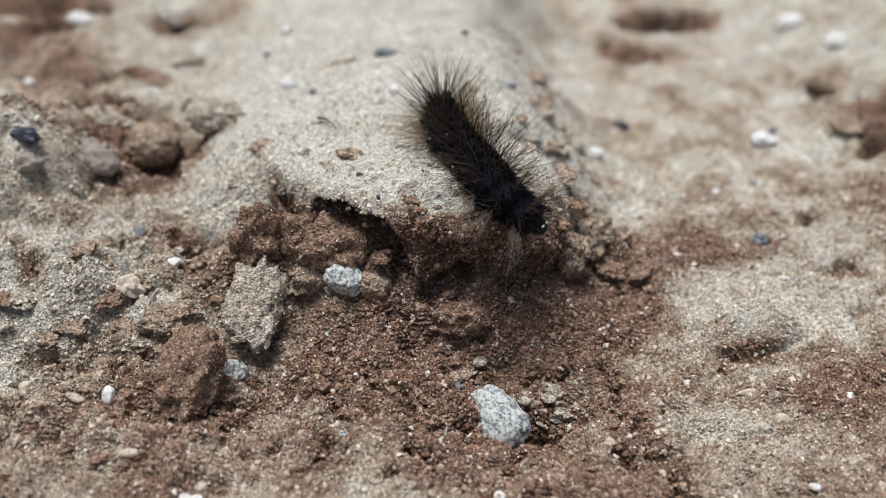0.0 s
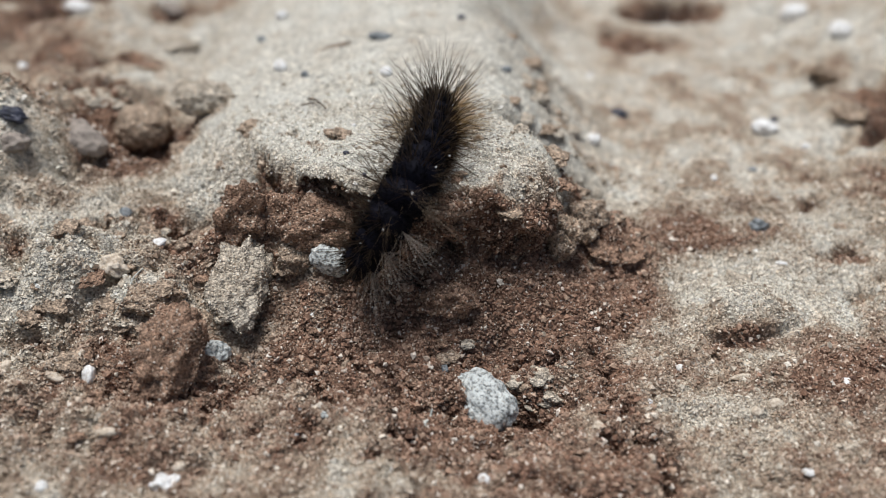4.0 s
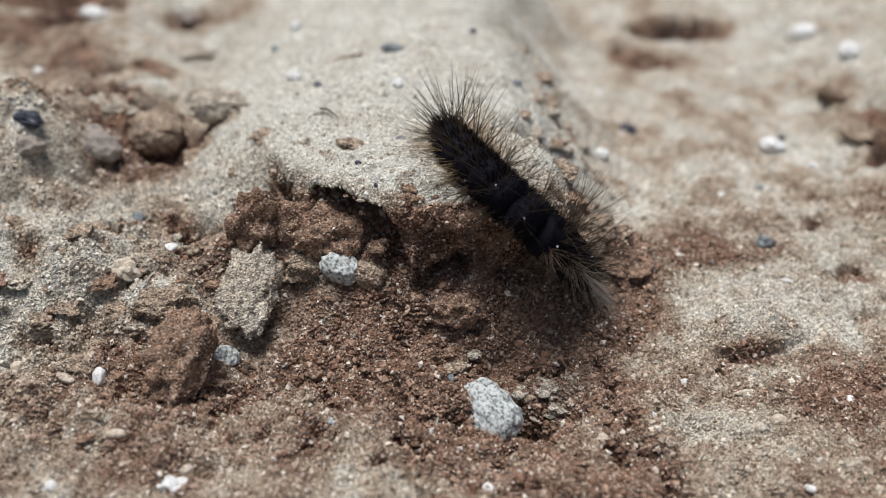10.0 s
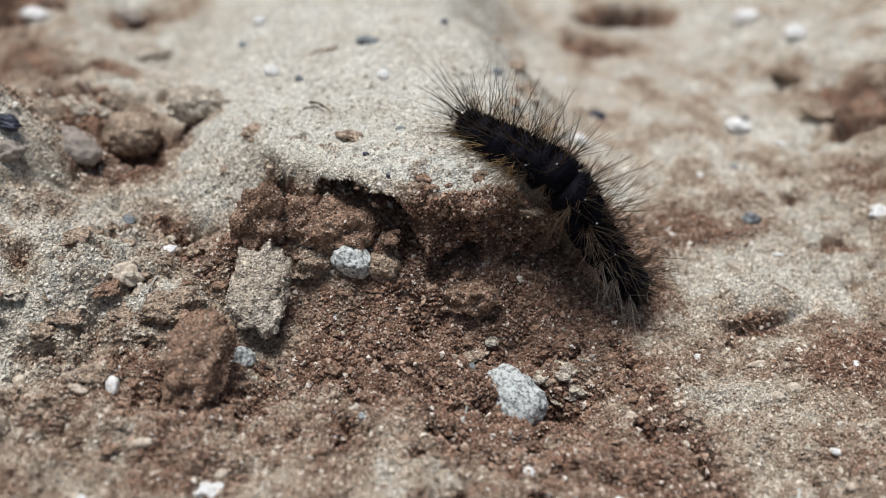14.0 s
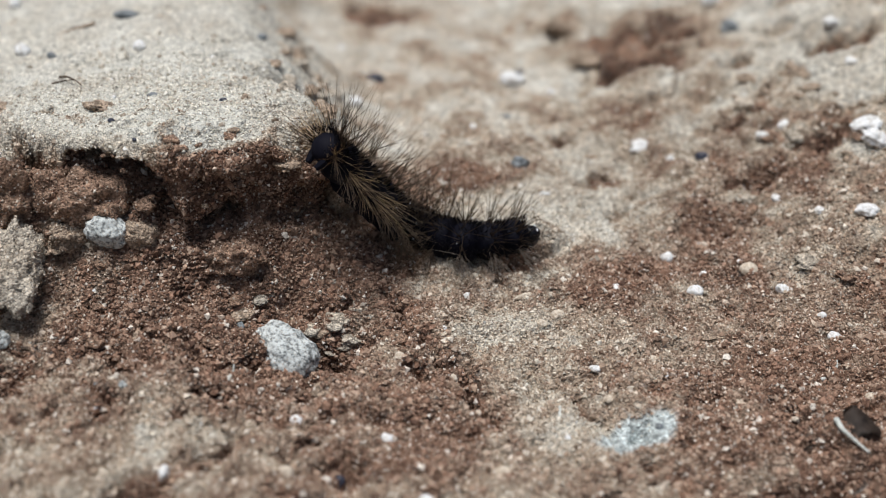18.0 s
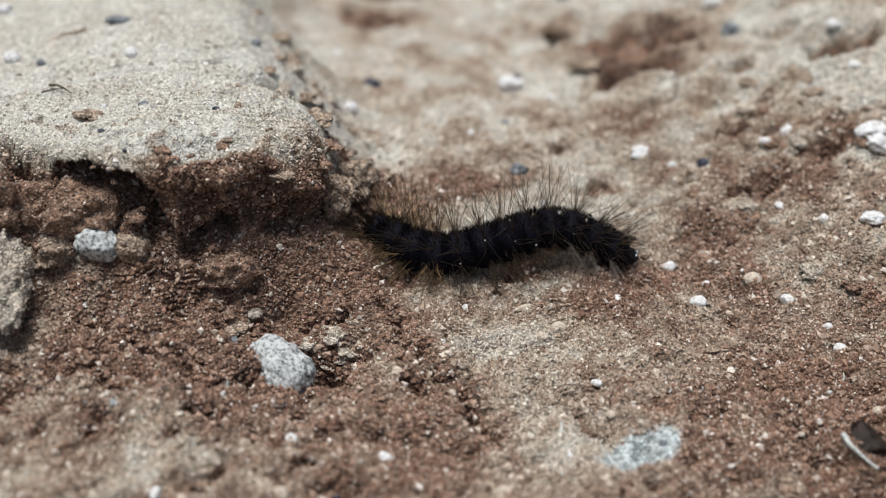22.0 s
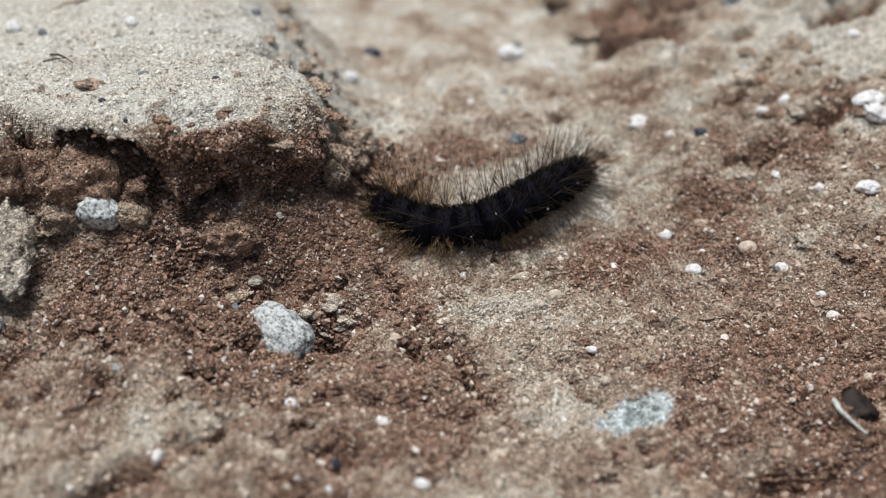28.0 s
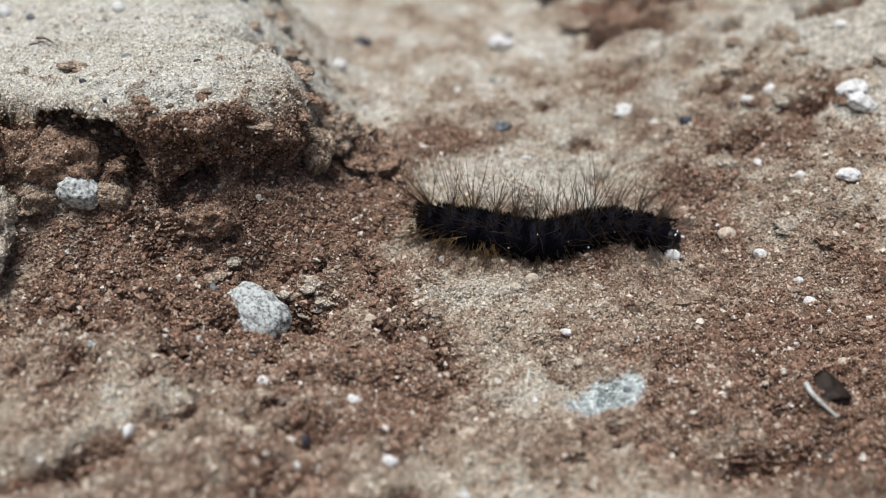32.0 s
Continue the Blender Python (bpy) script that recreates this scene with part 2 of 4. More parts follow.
def soil_material(name, by_attribute=True, red=0.5):
    """Dry earth: pale crust and red-brown loose soil, each of fine mineral grains."""
    m, nt, bsdf = material(name)
    pos = nt.nodes.new("ShaderNodeNewGeometry").outputs["Position"] if by_attribute else nt.nodes.new("ShaderNodeTexCoord").outputs["Object"]
    coarse = node(nt, "TexNoise", Scale=140.0, Detail=5.0, Roughness=0.62)
    fine = node(nt, "TexNoise", Scale=1300.0, Detail=4.0, Roughness=0.65)
    cells = node(nt, "TexVoronoi", Scale=4300.0)
    cells2 = node(nt, "TexVoronoi", Scale=2300.0)
    for n in (coarse, fine, cells, cells2):
        nt.links.new(pos, n.inputs["Vector"])
    pale = mixed(nt, ramp(nt, coarse.outputs[0], (0.35, 0.0), (0.62, 1.0)), PALE2, PALE)
    redc = mixed(nt, ramp(nt, coarse.outputs[0], (0.38, 0.0), (0.62, 1.0)) if by_attribute else ramp(nt, coarse.outputs[0], (0.3, 0.0), (0.48, 1.0)), RED2, RED)
    if by_attribute:
        at = nt.nodes.new("ShaderNodeAttribute")
        at.attribute_name = "loose"
        mask = at.outputs["Fac"]
        grey = nt.nodes.new("ShaderNodeAttribute")
        grey.attribute_name = "lime"
        add = node(nt, "Math")
        add.operation = "MULTIPLY_ADD"
        nt.links.new(fine.outputs[0], add.inputs[0])
        add.inputs[1].default_value = 1.1
        add.inputs[2].default_value = -0.55
        tot = node(nt, "Math")
        tot.operation = "ADD"
        tot.use_clamp = True
        nt.links.new(mask, tot.inputs[0])
        nt.links.new(add.outputs[0], tot.inputs[1])
        col = mixed(nt, ramp(nt, tot.outputs[0], (0.0, 0.0), (0.5, 1.0)), pale, TANNY)
        col = mixed(nt, ramp(nt, tot.outputs[0], (0.4, 0.0), (1.0, 1.0)), col, redc)
        crust = nt.nodes.new("ShaderNodeAttribute")
        crust.attribute_name = "crust"
        col = mixed(nt, crust.outputs["Fac"], col, mixed(nt, ramp(nt, coarse.outputs[0], (0.35, 0.0), (0.6, 1.0)), rgb(0.66, 0.63, 0.55), CRUST))
        col = mixed(nt, grey.outputs["Fac"], col, rgb(0.60, 0.66, 0.66))
    else:
        col = mixed(nt, max(0.0, red - 0.4) / 0.6, mixed(nt, min(1.0, 2 * red), pale, TANNY), redc)
    # grain by grain tint
    sep = node(nt, "SeparateColor")
    nt.links.new(cells.outputs["Color"], sep.inputs[0])
    col = mixed(nt, 1.0, col, ramp(nt, sep.outputs[0], (0.0, 0.5), (0.5, 0.98), (1.0, 1.42)), "MULTIPLY")
    col = mixed(nt, ramp(nt, sep.outputs[1], (0.962, 0.0), (0.975, 0.6)), col, rgb(0.75, 0.68, 0.58))
    sep2 = node(nt, "SeparateColor")
    nt.links.new(cells2.outputs["Color"], sep2.inputs[0])
    col = mixed(nt, 1.0, col, ramp(nt, sep2.outputs[0], (0.0, 0.8), (1.0, 1.12)), "MULTIPLY")
    # fine tone variety, widened so dips of the bump look shaded between grains
    col = mixed(nt, 1.0, col, ramp(nt, fine.outputs[0], (0.3, 0.5), (0.62, 1.16)), "MULTIPLY")
    if by_attribute:
        # the crust is caked: its grains differ less
        half = node(nt, "Math")
        half.operation = "MULTIPLY"
        nt.links.new(crust.outputs["Fac"], half.inputs[0])
        half.inputs[1].default_value = 0.5
        col = mixed(nt, half.outputs[0], col, CRUST)
    nt.links.new(col, bsdf.inputs["Base Color"])
    bsdf.inputs["Roughness"].default_value = 0.92
    bsdf.inputs["Specular IOR Level"].default_value = 0.25
    b1 = node(nt, "Bump", Strength=1.0, Distance=0.0002)
    nt.links.new(cells.outputs["Distance"], b1.inputs["Height"])
    b1.invert = True
    b2 = node(nt, "Bump", Strength=0.8, Distance=0.0006)
    nt.links.new(fine.outputs[0], b2.inputs["Height"])
    nt.links.new(b1.outputs[0], b2.inputs["Normal"])
    nt.links.new(b2.outputs[0], bsdf.inputs["Normal"])
    return m


def grain_material(name):
    """Loose crumbs and sand, each of its own shade."""
    m, nt, bsdf = material(name)
    at = nt.nodes.new("ShaderNodeAttribute")
    at.attribute_name = "loose"
    geo = nt.nodes.new("ShaderNodeNewGeometry")
    rnd = geo.outputs["Random Per Island"]
    pale = ramp(nt, rnd, (0.0, (0.36, 0.31, 0.25)), (0.2, PALE2[:3]), (0.6, PALE[:3]), (0.93, (0.76, 0.70, 0.60)), (0.975, (0.86, 0.85, 0.82)))
    redc = ramp(nt, rnd, (0.0, RED2[:3]), (0.25, (0.22, 0.128, 0.088)), (0.7, (0.355, 0.218, 0.155)), (0.92, (0.46, 0.33, 0.245)), (0.965, (0.76, 0.70, 0.63)))
    tan = ramp(nt, rnd, (0.0, (0.22, 0.16, 0.115)), (0.55, TANNY[:3]), (0.95, (0.76, 0.69, 0.59)))
    col = mixed(nt, ramp(nt, at.outputs["Fac"], (0.0, 0.0), (0.5, 1.0)), pale, tan)
    col = mixed(nt, ramp(nt, at.outputs["Fac"], (0.4, 0.0), (1.0, 1.0)), col, redc)
    nz = node(nt, "TexNoise", Scale=4000.0, Detail=2.0)
    nt.links.new(geo.outputs["Position"], nz.inputs["Vector"])
    col = mixed(nt, 1.0, col, ramp(nt, nz.outputs[0], (0.3, 0.7), (0.65, 1.15)), "MULTIPLY")
    nt.links.new(col, bsdf.inputs["Base Color"])
    bsdf.inputs["Roughness"].default_value = 0.85
    bsdf.inputs["Specular IOR Level"].default_value = 0.3
    return m


def stone_material(name, a, b, c=None, scale=900.0, roughness=0.8):
    m, nt, bsdf = material(name)
    tc = nt.nodes.new("ShaderNodeTexCoord").outputs["Object"]
    n1, n2 = node(nt, "TexNoise", Scale=scale, Detail=5.0, Roughness=0.7), node(nt, "TexNoise", Scale=scale * 4, Detail=3.0)
    nt.links.new(tc, n1.inputs["Vector"])
    nt.links.new(tc, n2.inputs["Vector"])
    col = mixed(nt, ramp(nt, n1.outputs[0], (0.4, 0.0), (0.54, 1.0)), a, b)
    if c:
        col = mixed(nt, ramp(nt, n2.outputs[0], (0.58, 0.0), (0.68, 0.8)), col, c)
    nt.links.new(col, bsdf.inputs["Base Color"])
    bsdf.inputs["Roughness"].default_value = roughness
    bp = node(nt, "Bump", Strength=0.6, Distance=0.0004)
    nt.links.new(n1.outputs[0], bp.inputs["Height"])
    nt.links.new(bp.outputs[0], bsdf.inputs["Normal"])
    return m


def plain_material(name, col, roughness=0.6, spec=0.5, vary=0.0, glow_through=0.0):
    m, nt, bsdf = material(name)
    bsdf.inputs["Roughness"].default_value = roughness
    bsdf.inputs["Specular IOR Level"].default_value = spec
    if vary:
        geo = nt.nodes.new("ShaderNodeNewGeometry")
        r = ramp(nt, geo.outputs["Random Per Island"], (0.0, 1 - vary), (1.0, 1 + vary))
        nt.links.new(mixed(nt, 1.0, col, r, "MULTIPLY"), bsdf.inputs["Base Color"])
    else:
        bsdf.inputs["Base Color"].default_value = col
    if glow_through:
        # thin hair lets light through
        thin = nt.nodes.new("ShaderNodeBsdfTranslucent")
        thin.inputs[0].default_value = (col[0] * 1.9, col[1] * 1.9, col[2] * 1.9, 1)
        mix = nt.nodes.new("ShaderNodeMixShader")
        mix.inputs[0].default_value = glow_through
        nt.links.new(bsdf.outputs[0], mix.inputs[1])
        nt.links.new(thin.outputs[0], mix.inputs[2])
        nt.links.new(mix.outputs[0], nt.nodes["Material Output"].inputs[0])
    return m


SOIL = soil_material("dry_soil")
GRAINS = grain_material("soil_grains")
CLOD_RED = soil_material("red_clod", False, 0.9)
CLOD_PALE = soil_material("pale_crust", False, 0.3)
CLOD_MID = soil_material("brown_clod", False, 0.6)
LIME = stone_material("lime_stone", rgb(0.13, 0.145, 0.15), rgb(0.66, 0.70, 0.70), rgb(0.40, 0.31, 0.21), 2300)
WHITE = stone_material("white_pebble", rgb(0.60, 0.58, 0.55), rgb(0.84, 0.85, 0.86), None, 1500)
TAN = stone_material("tan_pebble", rgb(0.42, 0.34, 0.26), rgb(0.68, 0.60, 0.50), None, 1500)
SLATE = stone_material("slate_pebble", rgb(0.10, 0.115, 0.125), rgb(0.24, 0.265, 0.285), None, 1300, 0.5)
DUSK = stone_material("dusky_stone", rgb(0.16, 0.136, 0.12), rgb(0.34, 0.295, 0.26), None, 500, 0.85)
DARK = stone_material("dark_pebble", rgb(0.018, 0.02, 0.032), rgb(0.05, 0.056, 0.085), None, 1300, 0.28)
CHITIN = plain_material("black_skin", rgb(0.004, 0.004, 0.009), 0.7, 0.1)
HEAD = plain_material("head_shell", rgb(0.005, 0.005, 0.008), 0.5, 0.2)
MARK = plain_material("white_mark", rgb(0.75, 0.78, 0.82), 0.5)
HAIR_DARK = plain_material("dark_hair", rgb(0.006, 0.0055, 0.007), 0.7, 0.08, 0.5)
HAIR_GOLD = plain_material("golden_hair", rgb(0.44, 0.345, 0.21), 0.5, 0.25, 0.3, 0.6)
HAIR_DUSK = plain_material("dusky_brown_hair", rgb(0.075, 0.054, 0.037), 0.5, 0.25, 0.5, 0.45)
HAIR_PALE = plain_material("pale_brown_hair", rgb(0.20, 0.15, 0.10), 0.5, 0.25, 0.5, 0.5)
HAIR_BROWN = plain_material("brown_hair", rgb(0.135, 0.098, 0.07), 0.5, 0.25, 0.5, 0.5)
HAIR_GREY = plain_material("grey_hair", rgb(0.27, 0.235, 0.205), 0.5, 0.3, 0.5, 0.45)

MM = 0.001


def part(name, bm, mat, parent, label=""):
    me = bpy.data.meshes.new(name)
    bm.to_mesh(me)
    bm.free()
    me.materials.append(mat)
    ob = new(name, me)
    ob.parent = parent
    if label:
        tagged(ob, label)
    return ob


# ---- ground ----
def loose(x, y):
    """Where the earth is loose and red-brown (1) and where a pale crust (0); also darkens shaded recesses."""
    # the strip at (33.5, -0.2) paints shade under the low ledge's edge
    z = (0.85 * bump(x, y, -4, -1, 18, 8) + 1.2 * bump(x, y, 17, 11, 8, 7) + 0.5 * bump(x, y, 50, -2, 14, 9) + 0.4 * bump(x, y, -34, 20, 6, 6) + 0.2 * bump(x, y, -29, 9, 4, 4) + 0.3 * bump(x, y, -36, -6, 12, 8) + 0.9 * bump(x, y, 4, -10, 16, 9) + 1.0 * bump(x, y, 13, 3, 8, 5) + 0.7 * bump(x, y, -27, -11, 6, 6)
         + 0.8 * bump(x, y, -24, 6, 5, 4) + 0.75 * bump(x, y, 19, 16, 6, 3, -15) + 0.5 * bump(x, y, 32, 20, 10, 2.2) + 1.2 * bump(x, y, 33.5, -0.2, 4.4, 1.5)
         + 0.85 * bump(x, y, 46, -3.5, 6, 2.0) + 0.7 * bump(x, y, 64, 8, 17, 15) + 0.85 * bump(x, y, 64, -28, 20, 16) + 0.35 * bump(x, y, 44, -30, 22, 9) + 0.22 * bump(x, y, 36, -5, 10, 6) + 0.35 * bump(x, y, 18, -22, 14, 6)
         + 0.4 * bump(x, y, 67, 50, 11, 11) + 0.3 * bump(x, y, 58, 34, 7, 9) + 0.8 * bump(x, y, -43, 31, 12, 10) + 0.75 * bump(x, y, -80, 82, 22, 26) + 0.75 * bump(x, y, -66, 68, 14, 12) + 0.6 * bump(x, y, -39, 92, 9, 7) - 0.6 * bump(x, y, -48, 70, 8, 7) + 0.15 * bump(x, y, -28, -18, 22, 9) - 0.5 * bump(x, y, 27, -10, 8, 5)
         + 0.9 * bump(x, y, 60.3, 67.4, 4.5, 9) + 0.8 * bump(x, y, 61.1, 47.7, 3.0, 7) + 0.6 * bump(x, y, 67, 43, 5, 3) + 0.7 * bump(x, y, 29.7, 22.9, 4, 2.0) + 0.9 * bump(x, y, 31.4, 17.4, 6, 1.8)
         + 0.5 * bump(x, y, 56.6, 15, 3, 2) + 0.5 * bump(x, y, 70, 31.6, 5, 4) + 0.7 * bump(x, y, 31, 94, 5, 3.5) + 0.6 * bump(x, y, -39, 31, 9, 7) - 0.5 * bump(x, y, -46, 2, 7, 9)
         + 0.5 * bump(x, y, -60, 46, 9, 11) + 0.5 * bump(x, y, -55, 61, 8, 5) + 0.4 * bump(x, y, -46, 54, 5, 4) + 0.35 * bump(x, y, -36, 56, 4, 3)
         - 0.5 * bump(x, y, 31, -26, 7, 4) - 0.2 * bump(x, y, -8, -24, 13, 6) - 0.4 * bump(x, y, 82, 34, 12, 12))
    z = z * (1 - slab(x, y)) + 0.14 - 0.36 * slab(x, y) + 0.18 * step(-y, 2, 14) + 0.42 * (1 - 0.45 * step(-y, 6, 16)) * rough(x, y, 7.0, 3, 51) + 0.2 * rough(x, y, 1.5, 2, 57)
    front = step(y - rim(x), -1.3, 1.1)
    face = step(front, 0.0, 0.12) * (1 - step(front, 0.7, 0.93)) * (1 - step(x - flank(y), 4, 9)) * step(x, -25, -20)
    side = 1 - step(x - flank(y), -3.5, 8.5)
    z = z + 2.6 * side * (1 - side) * step(y, 8, 14) * (1 - 0.6 * step(y, 20, 36)) * step(x, -30, -20) * (0.7 + 0.5 * grain(x, y, 3.0, 77))
    # pits coloured darker red-brown by depth, painting in the shade they lack
    z = z + 0.8 * bump(x, y, 12.5, 7, 4, 4) + 0.3 * np.clip(hollows(x, y), 0, 3)
    z = z - 0.24 * step(y, 16, 28) * (1 - step(x, 10, 18)) + 0.05 * step(y, 16, 28) * step(x, 10, 18) * (1 - step(x, 48, 58))
    # the underside of the nose is brown
    z = z + 1.1 * (1 - step(y - rim(x), 0.9, 2.3)) * step(y - rim(x), -1.3, 0.5) * bump(x, 0, 0.5, 0, 9.5, 1, 0, 2)
    z = z + 0.2 * step(-y, 6, 16) * (1 - step(x, 16, 30)) - 0.14 * step(x, 20, 30) * step(y, -14, -4) * (1 - step(y, 10, 14)) - 0.25 * bump(x, y, -42, -7, 9, 9) + 0.45 * bump(x, y, 40, -5, 9, 3.6) + 0.5 * bump(x, y, 7, 8, 5, 4)
    # brown flecks on the crust
    z = z + 0.36 * step(rough(x, y, 2.2, 2, 95), 0.5, 0.75) * slab(x, y)
    return np.clip(z + 1.0 * face, 0, 1)


def lime(x, y):
    return np.clip(2.1 * bump(x, y, 36.3, -27.6, 4.6, 2.0, 8, 2) - 0.4 + 0.5 * rough(x, y, 1.8, 2, 71), 0, 1)


def crusted(x, y, red):
    """How far the white crust covers the slab's top."""
    reach = step(y - rim(x), 0.6, 3.0) * slab(x, y)
    reach = reach * (1 - 0.5 * step(y, 22, 44)) * (1 - 0.85 * step(x, 0, 5) * (1 - step(y, 11, 18)))
    return np.clip(reach * (0.75 + 0.35 * rough(x, y, 5.0, 3, 121)) - 1.2 * np.clip(red - 0.15, 0, 1), 0, 0.9)


SURFACE = {}


def ground():
    core = np.arange(-78, 106, 0.26)
    out = 1.0 * np.cumprod(np.full(26, 1.32))
    xs = np.concatenate([core[0] - out[::-1] * 1.4, core, core[-1] + out * 1.4])
    rows = np.concatenate([np.arange(-48, -2.2, 0.25), np.arange(-2.2, 2.4, 0.07), np.concatenate([np.arange(2.4, 30, 0.27), np.arange(30, 110, 0.5)])])
    ss = np.concatenate([rows[0] - out[::-1], rows, rows[-1] + out * 1.4])
    X, S = np.meshgrid(xs, ss)
    bend = np.clip(rim(X) - 5.2, -4, 9) * (1 - step(X, 16, 40)) * step(X, -60, -26) + 5.2
    Y = S + bend * np.exp(-((S / 20.0) ** 2))
    near = (1 - step(np.abs(X - 12), 95, 200)) * (1 - step(np.abs(Y - 10), 75, 200))
    Z = height(X, Y) * near + (1 - near) * -3
    red = loose(X, Y)
    CR = crusted(X, Y, red)
    Z = Z + near * (0.2 + 0.16 * red) * rough(X, Y, 1.9, 3, 81, 0.62) + near * (0.1 + 1.05 * red) * (domes(X + 0.4 * grain(X, Y, 1.0, 84), Y, 1.35, 83) - 0.5)
    # the slab's lip hangs over a hollow, the block of earth beside it leans back towards its foot
    front = step(Y - rim(X), -1.3, 1.1)
    q = (1 - step(X - flank(Y), -2, 4)) * step(X, -25, -20)
    f = 0.8 + 0.45 * grain(X, Z, 2.5, 90) + 0.1 * grain(X, Z, 0.9, 91)
    open_part = step(X + 0.9 * grain(Z, 0 * Z, 2.0, 92), -22, -18.5) * (1 - step(X + 0.5 * Z + 0.8 * grain(Z, 0 * Z, 1.5, 93), -2.6, -0.2))
    block = step(X, -5, -2)
    foot = step(front, 0.0, 0.1)
    push = -0.9 * f * np.exp(-(((front - 0.93) / 0.1) ** 2)) * (1 - 0.5 * block)
    push = push + 9.0 * f * open_part * (0.2 + 0.8 * step(X, -17.5, -12)) * np.exp(-(((front - 0.48) / 0.3) ** 2)) * foot
    push = push + 3.4 * f * block * (1 - step(front, 0.1, 0.85)) * foot
    push = push + 5.0 * bump(X, 0, -0.2, 0, 1.4, 1) * np.exp(-(((front - 0.12) / 0.1) ** 2))
    face = foot * (1 - step(front, 0.86, 0.98))
    push = push + face * (0.9 * rough(X, Z, 3.4, 3, 94, 0.6) - 0.8 * (domes(X, Z, 1.5, 96) - 0.5) - 0.7 * (domes(X, Z, 3.6, 97) - 0.5))
    Y = Y + q * push
    nx, ny = len(xs), len(ss)
    co = np.stack([X, Y, Z], -1).reshape(-1, 3) * MM
    SURFACE.update(X=X, Y=Y, Z=Z, red=red, lime=lime(X, Y), crust=CR)
    i = (np.arange(ny - 1)[:, None] * nx + np.arange(nx - 1)).ravel()
    quads = np.stack([i, i + 1, i + 1 + nx, i + nx], -1)
    me = bpy.data.meshes.new("ground")
    me.vertices.add(len(co))
    me.vertices.foreach_set("co", co.ravel())
    me.loops.add(quads.size)
    me.loops.foreach_set("vertex_index", quads.ravel().astype(np.int32))
    me.polygons.add(len(quads))
    me.polygons.foreach_set("loop_start", np.arange(0, quads.size, 4, dtype=np.int32))
    me.update(calc_edges=True)
    me.polygons.foreach_set("use_smooth", np.ones(len(quads), bool))
    for name, values in (("loose", red), ("lime", lime(X, Y)), ("crust", SURFACE["crust"])):
        me.attributes.new(name, "FLOAT", "POINT").data.foreach_set("value", values.ravel().astype(np.float32))
    me.materials.append(SOIL)
    return tagged(new("ground", me), "dry red-brown earth with a pale cracked crust", "ground", kind="structure")


ground()


def raw_mesh(name, co, faces, mat, smooth=False):
    """A mesh from arrays of places (metres) and triangles."""
    me = bpy.data.meshes.new(name)
    me.vertices.add(len(co))
    me.vertices.foreach_set("co", np.asarray(co, np.float32).ravel())
    me.loops.add(faces.size)
    me.loops.foreach_set("vertex_index", faces.ravel().astype(np.int32))
    me.polygons.add(len(faces))
    me.polygons.foreach_set("loop_start", np.arange(0, faces.size, 3, dtype=np.int32))
    me.update(calc_edges=True)
    me.polygons.foreach_set("use_smooth", np.full(len(faces), smooth))
    me.materials.append(mat)
    return me


def crumbs(name, place, size, tone, rng, small=False):
    """One mesh of angular crumbs at the places (millimetres)."""
    count = len(place)
    if small:
        corner = np.array([(1, 1, 1), (1, -1, -1), (-1, 1, -1), (-1, -1, 1)], float) * 0.75
        tri = np.array([(0, 1, 2), (0, 3, 1), (0, 2, 3), (1, 3, 2)])
    else:
        corner = np.array([(1, 0, 0), (-1, 0, 0), (0, 1, 0), (0, -1, 0), (0, 0, 1), (0, 0, -1)], float)
        tri = np.array([(0, 2, 4), (2, 1, 4), (1, 3, 4), (3, 0, 4), (2, 0, 5), (1, 2, 5), (3, 1, 5), (0, 3, 5)])
    n = len(corner)
    turn = rng.normal(size=(count, 4))
    w, x, y, z = (turn / np.linalg.norm(turn, axis=1, keepdims=True)).T
    R = np.array([[1 - 2 * (y * y + z * z), 2 * (x * y - z * w), 2 * (x * z + y * w)],
                  [2 * (x * y + z * w), 1 - 2 * (x * x + z * z), 2 * (y * z - x * w)],
                  [2 * (x * z - y * w), 2 * (y * z + x * w), 1 - 2 * (x * x + y * y)]]).transpose(2, 0, 1)
    local = corner[None] * rng.uniform(0.65, 1.25, (count, n, 1)) * (size[:, None, None] * rng.uniform(0.7, 1.2, (count, 1, 3)))
    co = (np.einsum("nij,nkj->nki", R, local) + place[:, None, :]).reshape(-1, 3) * MM
    faces = (tri[None] + n * np.arange(count)[:, None, None]).reshape(-1, 3)
    me = raw_mesh(name, co, faces, GRAINS)
    me.attributes.new("loose", "FLOAT", "POINT").data.foreach_set("value", np.repeat(tone, n).astype(np.float32))
    return me


